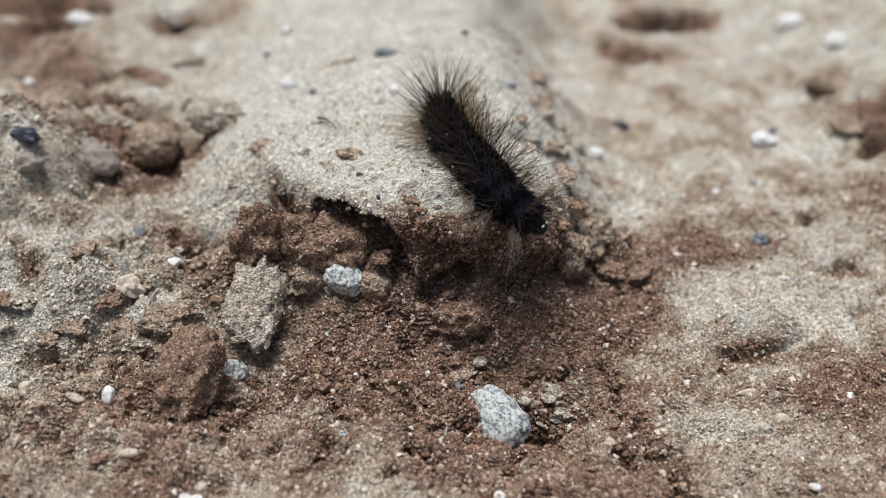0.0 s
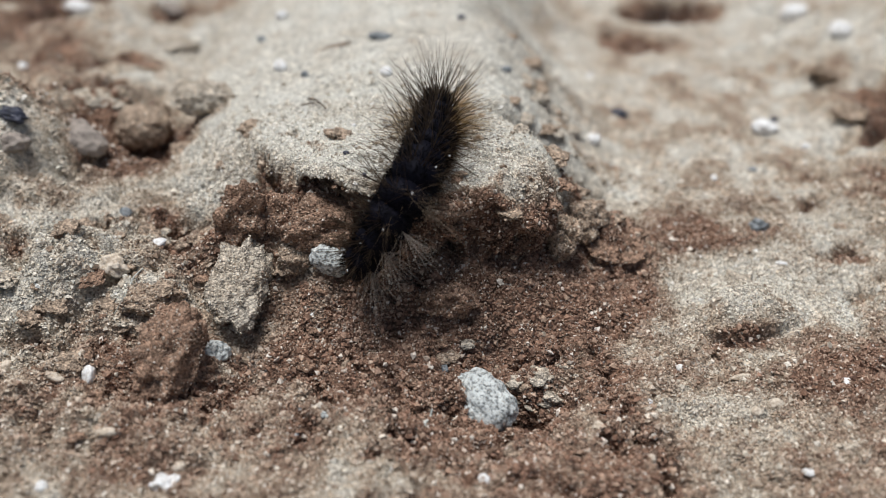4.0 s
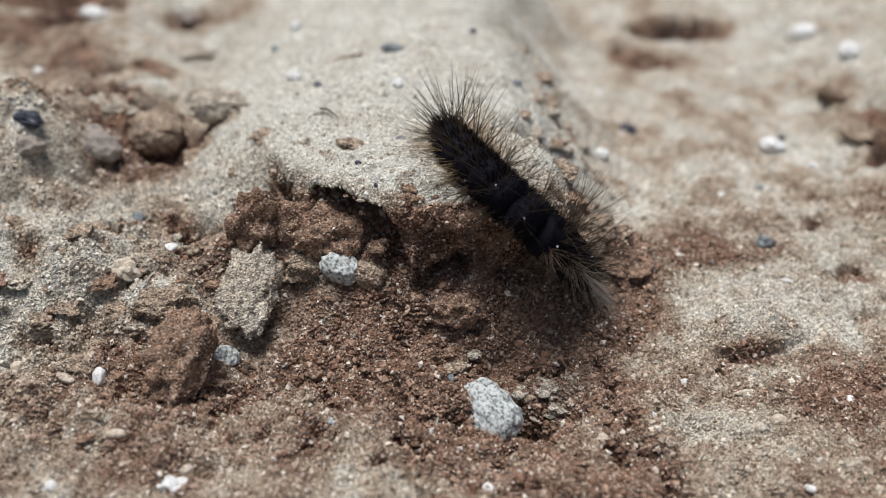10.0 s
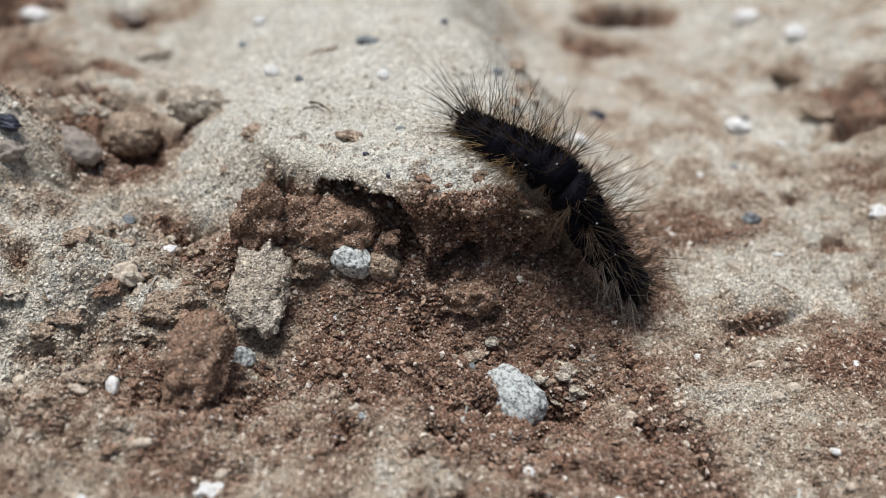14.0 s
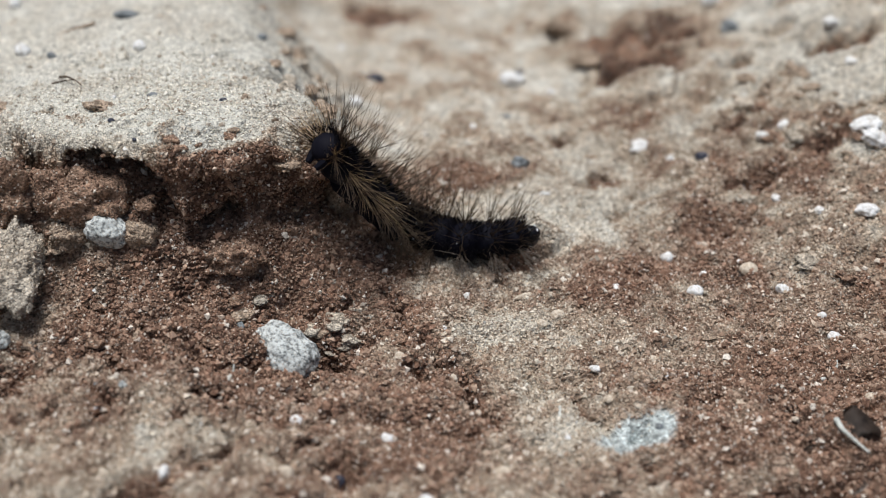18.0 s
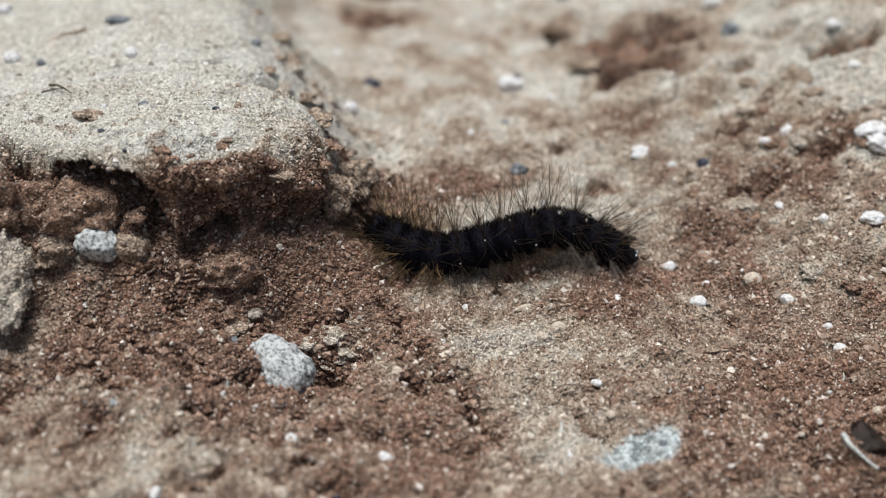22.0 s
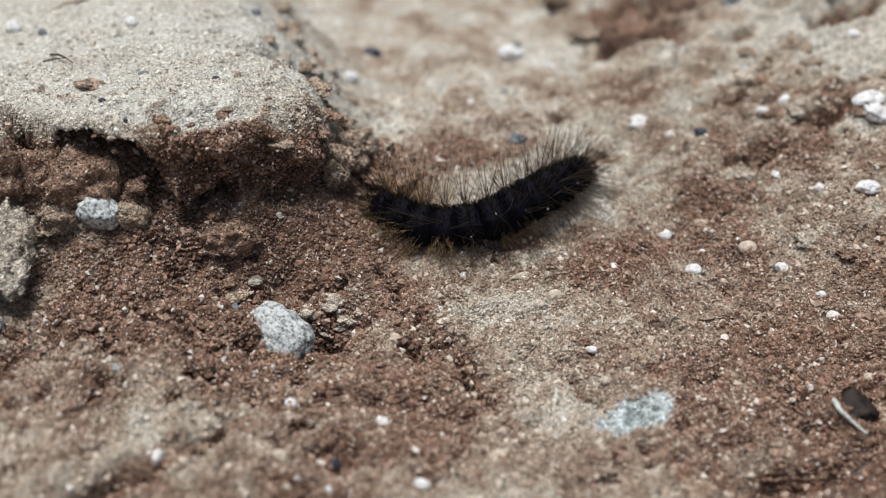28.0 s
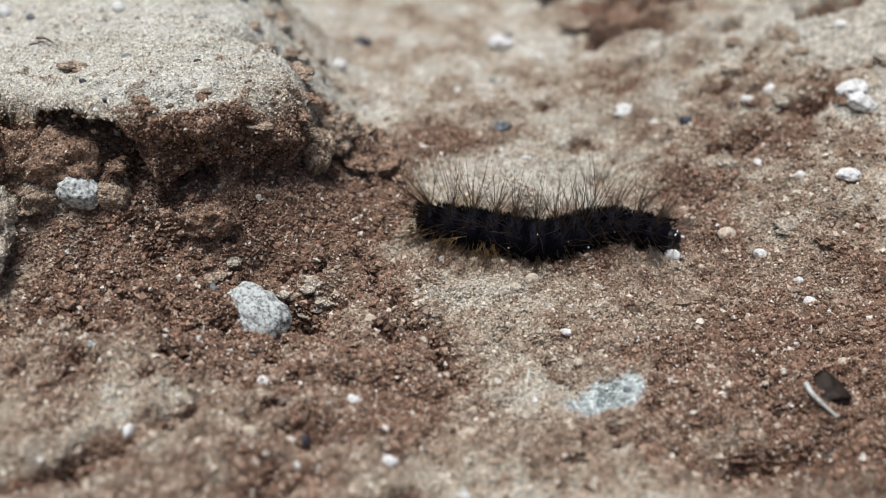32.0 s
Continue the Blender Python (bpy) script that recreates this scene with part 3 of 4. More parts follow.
def grains(name, count, low, high, box, label, seed, red_pull=0.5, small=False):
    """Loose crumbs strewn over the ground's surface, more of them on loose soil."""
    rng = np.random.default_rng(seed)
    X, Y, Z, red = SURFACE["X"], SURFACE["Y"], SURFACE["Z"], SURFACE["red"]
    inside = (X > box[0]) & (X < box[1]) & (Y > box[2]) & (Y < box[3])
    weight = inside * (red_pull + red) * (1 - 0.75 * SURFACE["crust"]) * np.clip(1 - 1.2 * SURFACE["lime"], 0, 1)
    # even over the surface, though the rows lie closer on the slab's face
    dy = np.abs(np.gradient(Y, axis=0)) + 0.5 * np.abs(np.gradient(Z, axis=0))
    weight = (weight * dy).ravel()
    at = rng.choice(weight.size, count, p=weight / weight.sum())
    place = np.stack([X.ravel()[at], Y.ravel()[at], Z.ravel()[at]], -1) + rng.uniform(-0.13, 0.13, (count, 3)) * (1, 1, 0.5)
    size = low + (high - low) * rng.random(count) ** 2.2
    tone = np.clip(red.ravel()[at] + rng.normal(0, 0.12, count), 0, 1)
    me = crumbs(name, place + (0, 0, 0.02), size, tone, rng, small)
    return tagged(new(name, me), label, "soil", kind="stuff")


grains("sand", 330000, 0.075, 0.21, (-50, 70, -36, 28), "fine loose sand over the dry red earth", 11, 0.45, True)
grains("soil_crumbs", 30000, 0.17, 0.5, (-58, 86, -40, 40), "small crumbs of red-brown and tan earth", 12, 0.2)


def lump(name, place, radii, turn, mat, seed, detail=4, jag=0.22, facet=0.0, fine=1.0, square=0.0):
    """A stone or clod: a sphere pressed, chipped and roughened at three scales."""
    bm = bmesh.new()
    bmesh.ops.create_icosphere(bm, subdivisions=detail, radius=1.0)
    rng = random.Random(seed)
    shift = Vector((rng.uniform(-50, 50), rng.uniform(-50, 50), rng.uniform(-50, 50)))
    cuts = [(Vector((rng.gauss(0, 1), rng.gauss(0, 1), rng.gauss(0, 1))).normalized(), rng.uniform(0.62, 0.9)) for _ in range(int(facet))]
    big = max(radii)
    for v in bm.verts:
        p = v.co.lerp(v.co / max(abs(v.co.x), abs(v.co.y), abs(v.co.z)), square)
        for way, reach in cuts:
            over = p.dot(way) - reach
            if over > 0:
                p -= way * (over * 0.85)
        r = 1 + jag * noise.noise(p * 1.5 + shift) + jag * 0.55 * noise.noise(p * 3.7 + shift)
        if detail > 3:
            r += fine * (0.5 / big) * (0.7 * noise.noise(p * (0.9 * big) + shift) + 0.5 * noise.noise(p * (2.0 * big) + shift))
        p *= r
        v.co = Vector((p.x * radii[0], p.y * radii[1], p.z * radii[2])) * MM
    me = bpy.data.meshes.new(name)
    bm.to_mesh(me)
    bm.free()
    me.polygons.foreach_set("use_smooth", np.ones(len(me.polygons), bool))
    me.materials.append(mat)
    ob = new(name, me)
    ob.matrix_world = pose(place[0] * MM, place[1] * MM, place[2] * MM, *turn)
    return ob


# ---- clods and stones under and before the slab ----
def clod(x, y, z, radii, turn, mat, label, seed, detail=5, jag=0.3, facet=5, square=0.0):
    ob = lump("clod", (x, y, z), radii, turn, mat, seed, detail, jag, facet, 1.0, square)
    rng = np.random.default_rng(seed)
    co = np.zeros(len(ob.data.vertices) * 3, np.float32)
    ob.data.vertices.foreach_get("co", co)
    co = co.reshape(-1, 3) / MM
    n = int(26 * (radii[0] * radii[1] + radii[1] * radii[2] + radii[0] * radii[2]) * 2.2)
    pick = rng.integers(0, len(co), n)
    base = {"red_clod": 0.9, "pale_crust": 0.25, "brown_clod": 0.55}[mat.name]
    me = crumbs("crumb_coat", co[pick] + rng.uniform(-0.1, 0.1, (n, 3)), 0.07 + 0.13 * rng.random(n) ** 2, np.clip(base + rng.normal(0, 0.12, n), 0, 1), rng)
    coat = tagged(new("crumb_coat", me), kind="stuff")
    coat.parent = ob
    return tagged(ob, label, "clod", "clods by the ledge")


clod(-22.6, 7.0, 6.4, (2.8, 2.6, 3.8), (10, 6, 20), CLOD_RED, "jagged red-brown clod beside the pale crust", 31, 5, 0.42)
clod(-13.8, 6.0, 6.4, (4.3, 3.3, 3.4), (0, 10, 4), CLOD_RED, "rounded dark red clod tucked under the crust ledge", 32, 5, 0.3, 1)
clod(-18.4, 7.6, 7.0, (2.8, 2.6, 2.9), (0, 0, 0), CLOD_RED, "crumbly red clod at the end of the ledge", 33)
clod(0.2, 0.4, 2.6, (3.0, 2.2, 2.4), (0, 0, 12), CLOD_RED, "crumbly red lump on the slope under the ledge", 44, 5, 0.4)
clod(13.0, 10.4, 5.0, (2.0, 2.2, 2.6), (0, 8, 10), CLOD_MID, "brown crumbly end of the earth block", 36, 5, 0.4)
clod(-22.3, 0.8, 2.2, (2.9, 4.7, 2.3), (32, 4, -2), CLOD_PALE, "pale tilted plate of dried crust", 37, 5, 0.34, 3, 0.45)
clod(-27.4, -9.4, 0.9, (3.2, 5.0, 3.4), (20, 6, -6), CLOD_RED, "red-brown lump of earth with a steep side", 38, 5, 0.36, 3, 0.3)
clod(-16.6, 3.4, 4.2, (2.1, 1.6, 1.6), (0, 0, 10), CLOD_MID, "small brown clod wedged beside a white stone", 39, 4)
clod(15.6, 15.0, 3.8, (3.0, 2.6, 2.6), (0, 0, 30), CLOD_MID, "crumbly brown clod on the slope beside the slab", 40, 5, 0.36)
clod(-31.5, -1.0, 0.6, (3.6, 2.2, 1.8), (0, 0, 14), CLOD_MID, "brown clod among the crumbs", 43, 5, 0.34)


def stone(name, x, y, z, radii, turn, mat, label, seed, square=0.15):
    return tagged(lump(name, (x, y, z), radii, turn, mat, seed, 5, 0.1, 0, 0.55, square), label, "stone", "stones in the earth")


stone("limestone", 4.5, -9.0, -3.0, (3.9, 2.9, 2.5), (26, 10, -40), LIME, "pale grey pitted limestone half sunk in the red soil", 51)
stone("limestone", -12.6, 2.4, 5.4, (2.3, 1.7, 1.6), (8, 14, -16), LIME, "whitish stone wedged under the ledge", 52)
stone("round_stone", -41.8, 33.5, 0.7, (3.7, 3.3, 2.8), (0, 0, 10), CLOD_MID, "rounded brown stone sitting in a hollow", 54)
stone("round_stone", -33.8, 35.5, 4.6, (3.8, 2.8, 2.2), (0, 0, 10), CLOD_PALE, "pale rounded lump of dried earth", 55)
stone("brown_stone", -9.4, 2.2, 4.9, (2.0, 1.5, 1.5), (0, 10, -14), CLOD_MID, "dusty brown stone against the whitish one", 53)

NAMES = {}
for _m, _n, _l, _c in (
    (WHITE, "white_pebble", "small chalk-white pebble lying on the earth", "pebble"),
    (TAN, "tan_pebble", "small tan pebble bedded in loose soil", "pebble"),
    (SLATE, "slate_pebble", "small blue-grey pebble lying on the earth", "pebble"),
    (DARK, "dark_pebble", "small black shiny pebble lying on the earth", "pebble"),
    (DUSK, "dusky_stone", "dusty dark grey stone among brown clods", "stone"),
    (LIME, "lime_pebble", "rough pale grey pebble beside a red lump", "pebble"),
    (CLOD_MID, "brown_clod", "crumbly brown clod lying on the ground", "clod"),
    (CLOD_RED, "red_clod", "dark red clod lying on the ground", "clod"),
    (CLOD_PALE, "pale_clod", "pale dried clod lying on the ground", "clod"),
):
    NAMES[_m.name] = (_n, _l, _c)
COUNT = [100]


def pebble(x, y, wide, tall, mat):
    """A pebble of that half width and half height, bedded in the ground."""
    COUNT[0] += 1
    rng = random.Random(COUNT[0])
    name, label, kind = NAMES[mat.name]
    soft = kind == "clod"
    z = float(height(x, y)) + (0.0 if soft or mat is DUSK else 0.38) * tall
    ob = lump(name, (x, y, z), (wide, tall * 1.05, tall * (0.42 if soft else 0.85)), (rng.uniform(-15, 15), rng.uniform(-15, 15), rng.uniform(-20, 20)), mat, COUNT[0],
              4 if wide > 1.2 else 3, 0.4 if soft else 0.16, 0 if soft or mat is DUSK else 2)
    tagged(ob, label, kind, "clods on the ground" if soft else "pebbles on the ground")


pebble(-33.1, 7.9, 1.15, 0.71, WHITE)
pebble(-36.8, 2.9, 1.73, 1.33, TAN)
pebble(-23.6, -5.5, 1.38, 1.12, LIME)
pebble(-20.8, -4.8, 1.13, 0.99, CLOD_MID)
pebble(-35.7, -10.1, 0.82, 0.99, WHITE)
pebble(-38.9, -10.9, 1.01, 0.53, TAN)
pebble(-31.2, -18.3, 1.17, 0.55, TAN)
pebble(-24.6, -23.0, 1.36, 0.95, WHITE)
pebble(-35.5, -24.5, 0.58, 0.60, WHITE)
pebble(-45.6, -7.5, 0.79, 0.76, TAN)
pebble(-24.0, -21.1, 0.80, 0.48, TAN)
pebble(-27.4, -21.5, 0.57, 0.36, WHITE)
pebble(0.4, -5.9, 0.49, 0.58, SLATE)
pebble(-0.0, 0.3, 0.69, 0.79, TAN)
pebble(-2.7, -5.7, 0.61, 0.57, TAN)
pebble(2.6, -2.2, 0.94, 0.98, CLOD_PALE)
pebble(1.7, -3.3, 0.44, 0.59, TAN)
pebble(-5.7, -9.4, 0.36, 0.38, TAN)
pebble(-3.9, -1.6, 0.37, 0.33, WHITE)
pebble(-14.4, -1.0, 0.38, 0.33, WHITE)
pebble(-13.6, -16.5, 0.29, 0.30, WHITE)
pebble(-13.5, -13.4, 0.35, 0.31, SLATE)
pebble(7.6, -5.7, 1.18, 1.30, CLOD_PALE)
pebble(9.6, -3.2, 1.39, 0.66, CLOD_MID)
pebble(25.6, -3.9, 0.57, 0.53, WHITE)
pebble(20.9, -10.4, 0.60, 0.44, WHITE)
pebble(39.9, 14.0, 0.80, 0.38, WHITE)
pebble(42.3, -6.1, 0.85, 0.82, WHITE)
pebble(40.5, -5.1, 1.57, 1.37, CLOD_RED)
pebble(31.6, -5.2, 1.15, 0.40, TAN)
pebble(35.3, -18.4, 0.71, 0.44, WHITE)
pebble(41.8, -17.9, 0.61, 0.57, TAN)
pebble(4.6, -21.0, 0.66, 0.58, WHITE)
pebble(6.2, -20.5, 0.67, 0.47, TAN)
pebble(38.6, 21.1, 1.28, 1.11, SLATE)
pebble(25.4, 56.3, 1.28, 0.96, DARK)
pebble(19.8, 42.6, 1.09, 1.06, WHITE)
pebble(50.5, 44.2, 0.71, 0.65, WHITE)
pebble(46.6, 51.1, 2.01, 1.53, WHITE)
pebble(48.8, 54.9, 0.75, 0.69, DARK)
pebble(62.2, 98.1, 2.56, 1.96, WHITE)
pebble(65.4, 82.4, 1.95, 1.60, WHITE)
pebble(-9.6, 35.1, 0.84, 0.80, WHITE)
pebble(-12.1, 19.3, 0.34, 0.29, WHITE)
pebble(-11.8, 9.1, 0.37, 0.26, DARK)
pebble(-9.4, 5.3, 0.24, 0.25, DARK)
pebble(-24.5, 41.1, 0.97, 1.18, WHITE)
pebble(-20.4, 37.1, 0.62, 0.57, SLATE)
pebble(-28.3, 64.9, 0.93, 1.08, WHITE)
pebble(-29.6, 55.4, 0.89, 0.56, SLATE)
pebble(-11.5, 49.4, 1.67, 0.70, SLATE)
pebble(-0.3, 56.7, 0.61, 0.55, DARK)
pebble(-7.8, 17.5, 0.60, 0.35, SLATE)
pebble(-53.4, 21.7, 1.74, 1.03, DARK)
pebble(-52.9, 19.1, 1.80, 1.42, DUSK)
pebble(-46.8, 25.1, 2.9, 2.2, DUSK)
pebble(-48.4, 27.1, 1.72, 0.98, DUSK)
pebble(-48.2, 36.6, 3.15, 2.09, CLOD_PALE)
pebble(-38.6, 14.0, 0.79, 0.83, SLATE)
pebble(-69.1, 86.3, 2.92, 1.54, WHITE)
pebble(-47.6, 70.5, 4.03, 2.75, CLOD_PALE)
pebble(-54.5, 93.9, 2.51, 1.68, DUSK)
pebble(-67.3, 56.3, 0.97, 0.82, WHITE)
pebble(32.2, 32.3, 1.60, 1.01, CLOD_MID)
pebble(59.9, 67.4, 3.42, 2.75, CLOD_MID)
pebble(58.4, 50.9, 2.76, 2.51, CLOD_MID)
pebble(41.4, 37.2, 0.75, 0.53, SLATE)
pebble(-12.9, 0.6, 0.44, 0.33, TAN)
pebble(-25.8, 11.7, 0.67, 0.64, WHITE)
pebble(-20.7, 10.9, 0.33, 0.35, WHITE)
pebble(-16.8, 9.1, 0.39, 0.34, WHITE)
pebble(-16.8, 3.4, 1.92, 1.21, CLOD_MID)
pebble(50.8, -8.2, 1.04, 0.82, WHITE)
pebble(50.8, -0.5, 0.82, 0.72, WHITE)
pebble(53.4, -4.9, 0.54, 0.42, WHITE)
pebble(62.1, 16.4, 1.00, 0.89, DARK)
pebble(57.7, -6.8, 1.07, 0.84, TAN)
pebble(57.6, -5.2, 0.61, 0.43, WHITE)
pebble(73.8, 17.5, 1.20, 0.75, WHITE)
pebble(70.1, 16.3, 1.10, 0.74, WHITE)
pebble(55.8, 22.1, 1.33, 1.07, WHITE)
pebble(57.9, 17.0, 0.61, 0.56, WHITE)
pebble(54.4, 23.2, 0.63, 0.66, TAN)
pebble(79.7, 9.6, 2.02, 1.30, WHITE)
pebble(79.1, 6.4, 1.98, 1.12, WHITE)
pebble(67.4, -5.0, 0.85, 0.5, TAN)
pebble(68.3, -1.6, 0.64, 0.59, WHITE)
pebble(65.6, 3.3, 0.65, 0.53, WHITE)
pebble(60.5, -10.3, 1.07, 0.70, WHITE)
pebble(62.4, -15.3, 0.52, 0.48, WHITE)
pebble(62.6, -18.1, 0.84, 0.75, WHITE)
pebble(61.6, -27.1, 0.68, 0.58, TAN)
pebble(61.6, -22.8, 0.50, 0.40, TAN)
pebble(47.7, -13.1, 0.50, 0.40, WHITE)
pebble(41.8, -20.9, 0.47, 0.43, WHITE)
pebble(35.1, -22.8, 0.56, 0.42, TAN)
pebble(40.3, -26.1, 0.39, 0.30, TAN)
pebble(46.6, -30.1, 0.45, 0.24, WHITE)
pebble(29.6, -26.8, 0.33, 0.34, WHITE)
pebble(12.6, -24.6, 0.74, 0.67, WHITE)
pebble(-7.4, -25.6, 0.47, 0.82, WHITE)
pebble(3.0, -27.5, 0.72, 0.64, TAN)
pebble(-11.0, -14.6, 0.45, 0.47, LIME)
pebble(-2.1, -17.9, 0.28, 0.41, TAN)
pebble(-8.7, -1.6, 0.49, 0.26, WHITE)
pebble(34.2, -9.3, 0.86, 0.78, TAN)
pebble(31.9, -10.7, 0.73, 0.51, TAN)
pebble(15.9, -13.5, 0.69, 0.72, TAN)
pebble(20.8, -16.9, 0.34, 0.48, TAN)
pebble(83.1, 60.3, 2.02, 1.38, WHITE)
pebble(80.6, 49.0, 1.43, 1.40, SLATE)
pebble(90.7, 38.2, 1.29, 0.97, WHITE)
pebble(86.8, 25.9, 1.03, 0.90, WHITE)
pebble(35.4, 33.8, 0.56, 0.51, WHITE)
pebble(70.7, 23.8, 1.47, 1.03, TAN)
pebble(-0.1, 14.1, 0.45, 0.34, DARK)
pebble(6.2, 41.3, 0.79, 0.50, SLATE)
pebble(-18.1, 48.5, 2.50, 0.44, CLOD_MID)
pebble(22.3, -30.2, 0.73, 0.54, TAN)
pebble(52.4, -28.3, 0.41, 0.31, TAN)
pebble(47.9, -25.1, 0.35, 0.31, TAN)
pebble(65.0, -8.1, 2.04, 1.00, CLOD_PALE)
pebble(72.5, -4.1, 1.42, 0.89, WHITE)
pebble(50.0, -15.5, 1.25, 0.66, CLOD_MID)
pebble(62.1, -19.4, 0.51, 0.34, TAN)
pebble(67.6, -11.1, 1.77, 0.86, CLOD_RED)
pebble(22.2, 72.1, 0.70, 0.63, WHITE)
pebble(14.6, -32.6, 0.75, 0.53, WHITE)
pebble(6.9, -31.4, 0.40, 0.48, WHITE)
pebble(20.3, -37.2, 0.44, 0.41, WHITE)
pebble(7.8, -27.5, 0.63, 0.66, DARK)
pebble(45.0, -35.1, 0.77, 0.40, TAN)
pebble(22.8, -32.7, 0.51, 0.32, WHITE)
pebble(38.5, -27.4, 0.44, 0.41, SLATE)


def rubble(count, x, y, sx, sy, turn, small, large, mats, seed):
    """Crumbled clods strewn round a place."""
    rng = random.Random(seed)
    c, s = math.cos(radians(turn)), math.sin(radians(turn))
    for _ in range(count):
        u, v = rng.gauss(0, sx), rng.gauss(0, sy)
        r = small + (large - small) * rng.random() ** 2.5
        pebble(x + c * u - s * v, y + s * u + c * v, r, r * rng.uniform(0.75, 1.05), rng.choice(mats))


rubble(44, 18.0, 14.6, 3.6, 2.4, -12, 0.4, 2.0, (CLOD_RED, CLOD_MID), 201)
rubble(18, 26.0, 18.4, 5.0, 1.2, 2, 0.3, 0.9, (CLOD_MID, CLOD_RED, CLOD_PALE), 202)
rubble(26, 14.2, 8.5, 2.0, 3.0, 0, 0.4, 1.4, (CLOD_RED, CLOD_MID), 203)
rubble(70, 70.0, 12.0, 10.0, 11.0, 0, 0.5, 1.8, (CLOD_MID, CLOD_MID, CLOD_PALE, CLOD_RED), 204)
rubble(80, -36.0, 0.0, 8.0, 9.0, 0, 0.4, 1.8, (CLOD_MID, CLOD_MID, CLOD_MID, CLOD_PALE, CLOD_RED), 205)
rubble(80, 0.0, -7.0, 11.0, 6.0, 0, 0.35, 1.3, (CLOD_RED, CLOD_MID), 206)
rubble(40, -28.0, -8.0, 6.0, 6.0, 0, 0.4, 1.5, (CLOD_RED, CLOD_MID), 207)
rubble(24, 46.0, -5.0, 7.0, 3.0, 0, 0.4, 1.3, (CLOD_RED, CLOD_MID, CLOD_PALE), 208)
rubble(30, 11.0, -5.2, 3.0, 2.2, 0, 0.35, 1.5, (CLOD_RED, CLOD_MID, CLOD_PALE), 209)
rubble(20, -10.0, 4.2, 6.0, 0.8, 0, 0.35, 1.1, (CLOD_RED,), 210)
rubble(24, 14.0, -21.0, 11.0, 4.0, 0, 0.4, 1.1, (CLOD_RED, CLOD_MID), 211)
rubble(46, 11.5, 34.0, 2.0, 12.0, 0, 0.5, 2.0, (CLOD_PALE, CLOD_PALE, CLOD_MID), 212)

# ---- dead leaf, husks, twigs ----
def tube(name, points, radius, mat, parent=None, label=""):
    cu = bpy.data.curves.new(name, "CURVE")
    cu.dimensions, cu.bevel_depth, cu.bevel_resolution = "3D", radius * MM, 2
    sp = cu.splines.new("POLY")
    sp.points.add(len(points) - 1)
    for k, (p, q) in enumerate(zip(sp.points, points)):
        p.co = (*[c * MM for c in q], 1)
        p.radius = 1.0 - 0.6 * k / max(1, len(points) - 1)
    me = bpy.data.meshes.new_from_object(bpy.data.objects.new("bent", cu))
    me.name = name
    me.materials.clear()
    me.materials.append(mat)
    ob = new(name, me)
    ob.parent = parent
    if label:
        tagged(ob, label)
    return ob


LEAF = stone_material("dead_leaf", rgb(0.018, 0.012, 0.010), rgb(0.06, 0.04, 0.03), None, 700, 0.6)
STALK = stone_material("pale_stalk", rgb(0.30, 0.31, 0.29), rgb(0.58, 0.60, 0.57), None, 900, 0.6)
TWIG = stone_material("dry_twig", rgb(0.05, 0.032, 0.02), rgb(0.12, 0.08, 0.05), None, 900, 0.8)


def leaf():
    thing = tagged(new("dead_leaf"), "dark curled scrap of dead leaf with a pale stalk", "leaf")
    thing.scale = (0.8, 0.8, 0.8)
    thing.location = (57.3 * MM, -31.2 * MM, (float(height(57.3, -31.2)) + 0.7) * MM)
    bm = bmesh.new()
    n, rows = 10, 8
    grid = []
    for r in range(rows):
        v = r / (rows - 1)
        grid.append([bm.verts.new(((u - 0.35) * 4.6 * (0.45 + 0.55 * math.sin(0.5 + 2.4 * v)) * MM, (v - 0.4) * 4.4 * MM,
                                   (1.5 * math.sin(3.0 * u) * (0.6 + 0.4 * v) - 0.4 + 0.15 * math.sin(9 * v)) * MM)) for u in np.linspace(0, 1, n)])
    for a, b in zip(grid, grid[1:]):
        for k in range(n - 1):
            bm.faces.new((a[k], a[k + 1], b[k + 1], b[k]))
    bmesh.ops.solidify(bm, geom=bm.faces[:], thickness=0.18 * MM)
    for f in bm.faces:
        f.smooth = True
    part("blade", bm, LEAF, thing, "dark brown curled blade")
    tube("stalk", [(-2.5, 1.2, 0.5), (-2.7, -0.5, 0.6), (-2.1, -2.2, 0.5), (-0.9, -3.9, 0.0)], 0.38, STALK, thing, "pale split stalk")
    tube("stalk", [(0.2, 2.6, 0.6), (0.6, 2.3, 0.9), (0.9, 1.7, 0.9)], 0.26, STALK, thing)


leaf()


def litter(name, points, radius, mat, label, kind):
    """A thin dry bit that follows the ground."""
    tagged(tube(name, [(x, y, float(height(x, y)) + up) for x, y, up in points], radius, mat), label, kind)


litter("husk", [(57.6, -23.8, 0.2), (58.6, -23.7, 0.3), (59.6, -23.2, 0.4), (60.3, -22.4, 0.4), (60.6, -21.8, 0.3)], 0.26, STALK, "pale curled husk lying on red soil", "husk")
litter("husk", [(-1.4, -15.0, 0.2), (-1.2, -14.2, 0.5), (-0.8, -13.2, 0.7), (-0.6, -12.2, 0.5)], 0.24, STALK, "thin white sliver of straw in the soil", "straw")
litter("twig", [(-18.6, 27.6, 0.5), (-17.6, 26.4, 0.8), (-16.7, 25.2, 0.7), (-15.9, 24.2, 0.3)], 0.16, TWIG, "tiny dark twig on the pale crust", "twig")
litter("twig", [(-19.4, 26.2, 0.3), (-17.7, 26.1, 0.5), (-16.6, 25.5, 0.5)], 0.10, TWIG, "tiny dark twig on the pale crust", "twig")
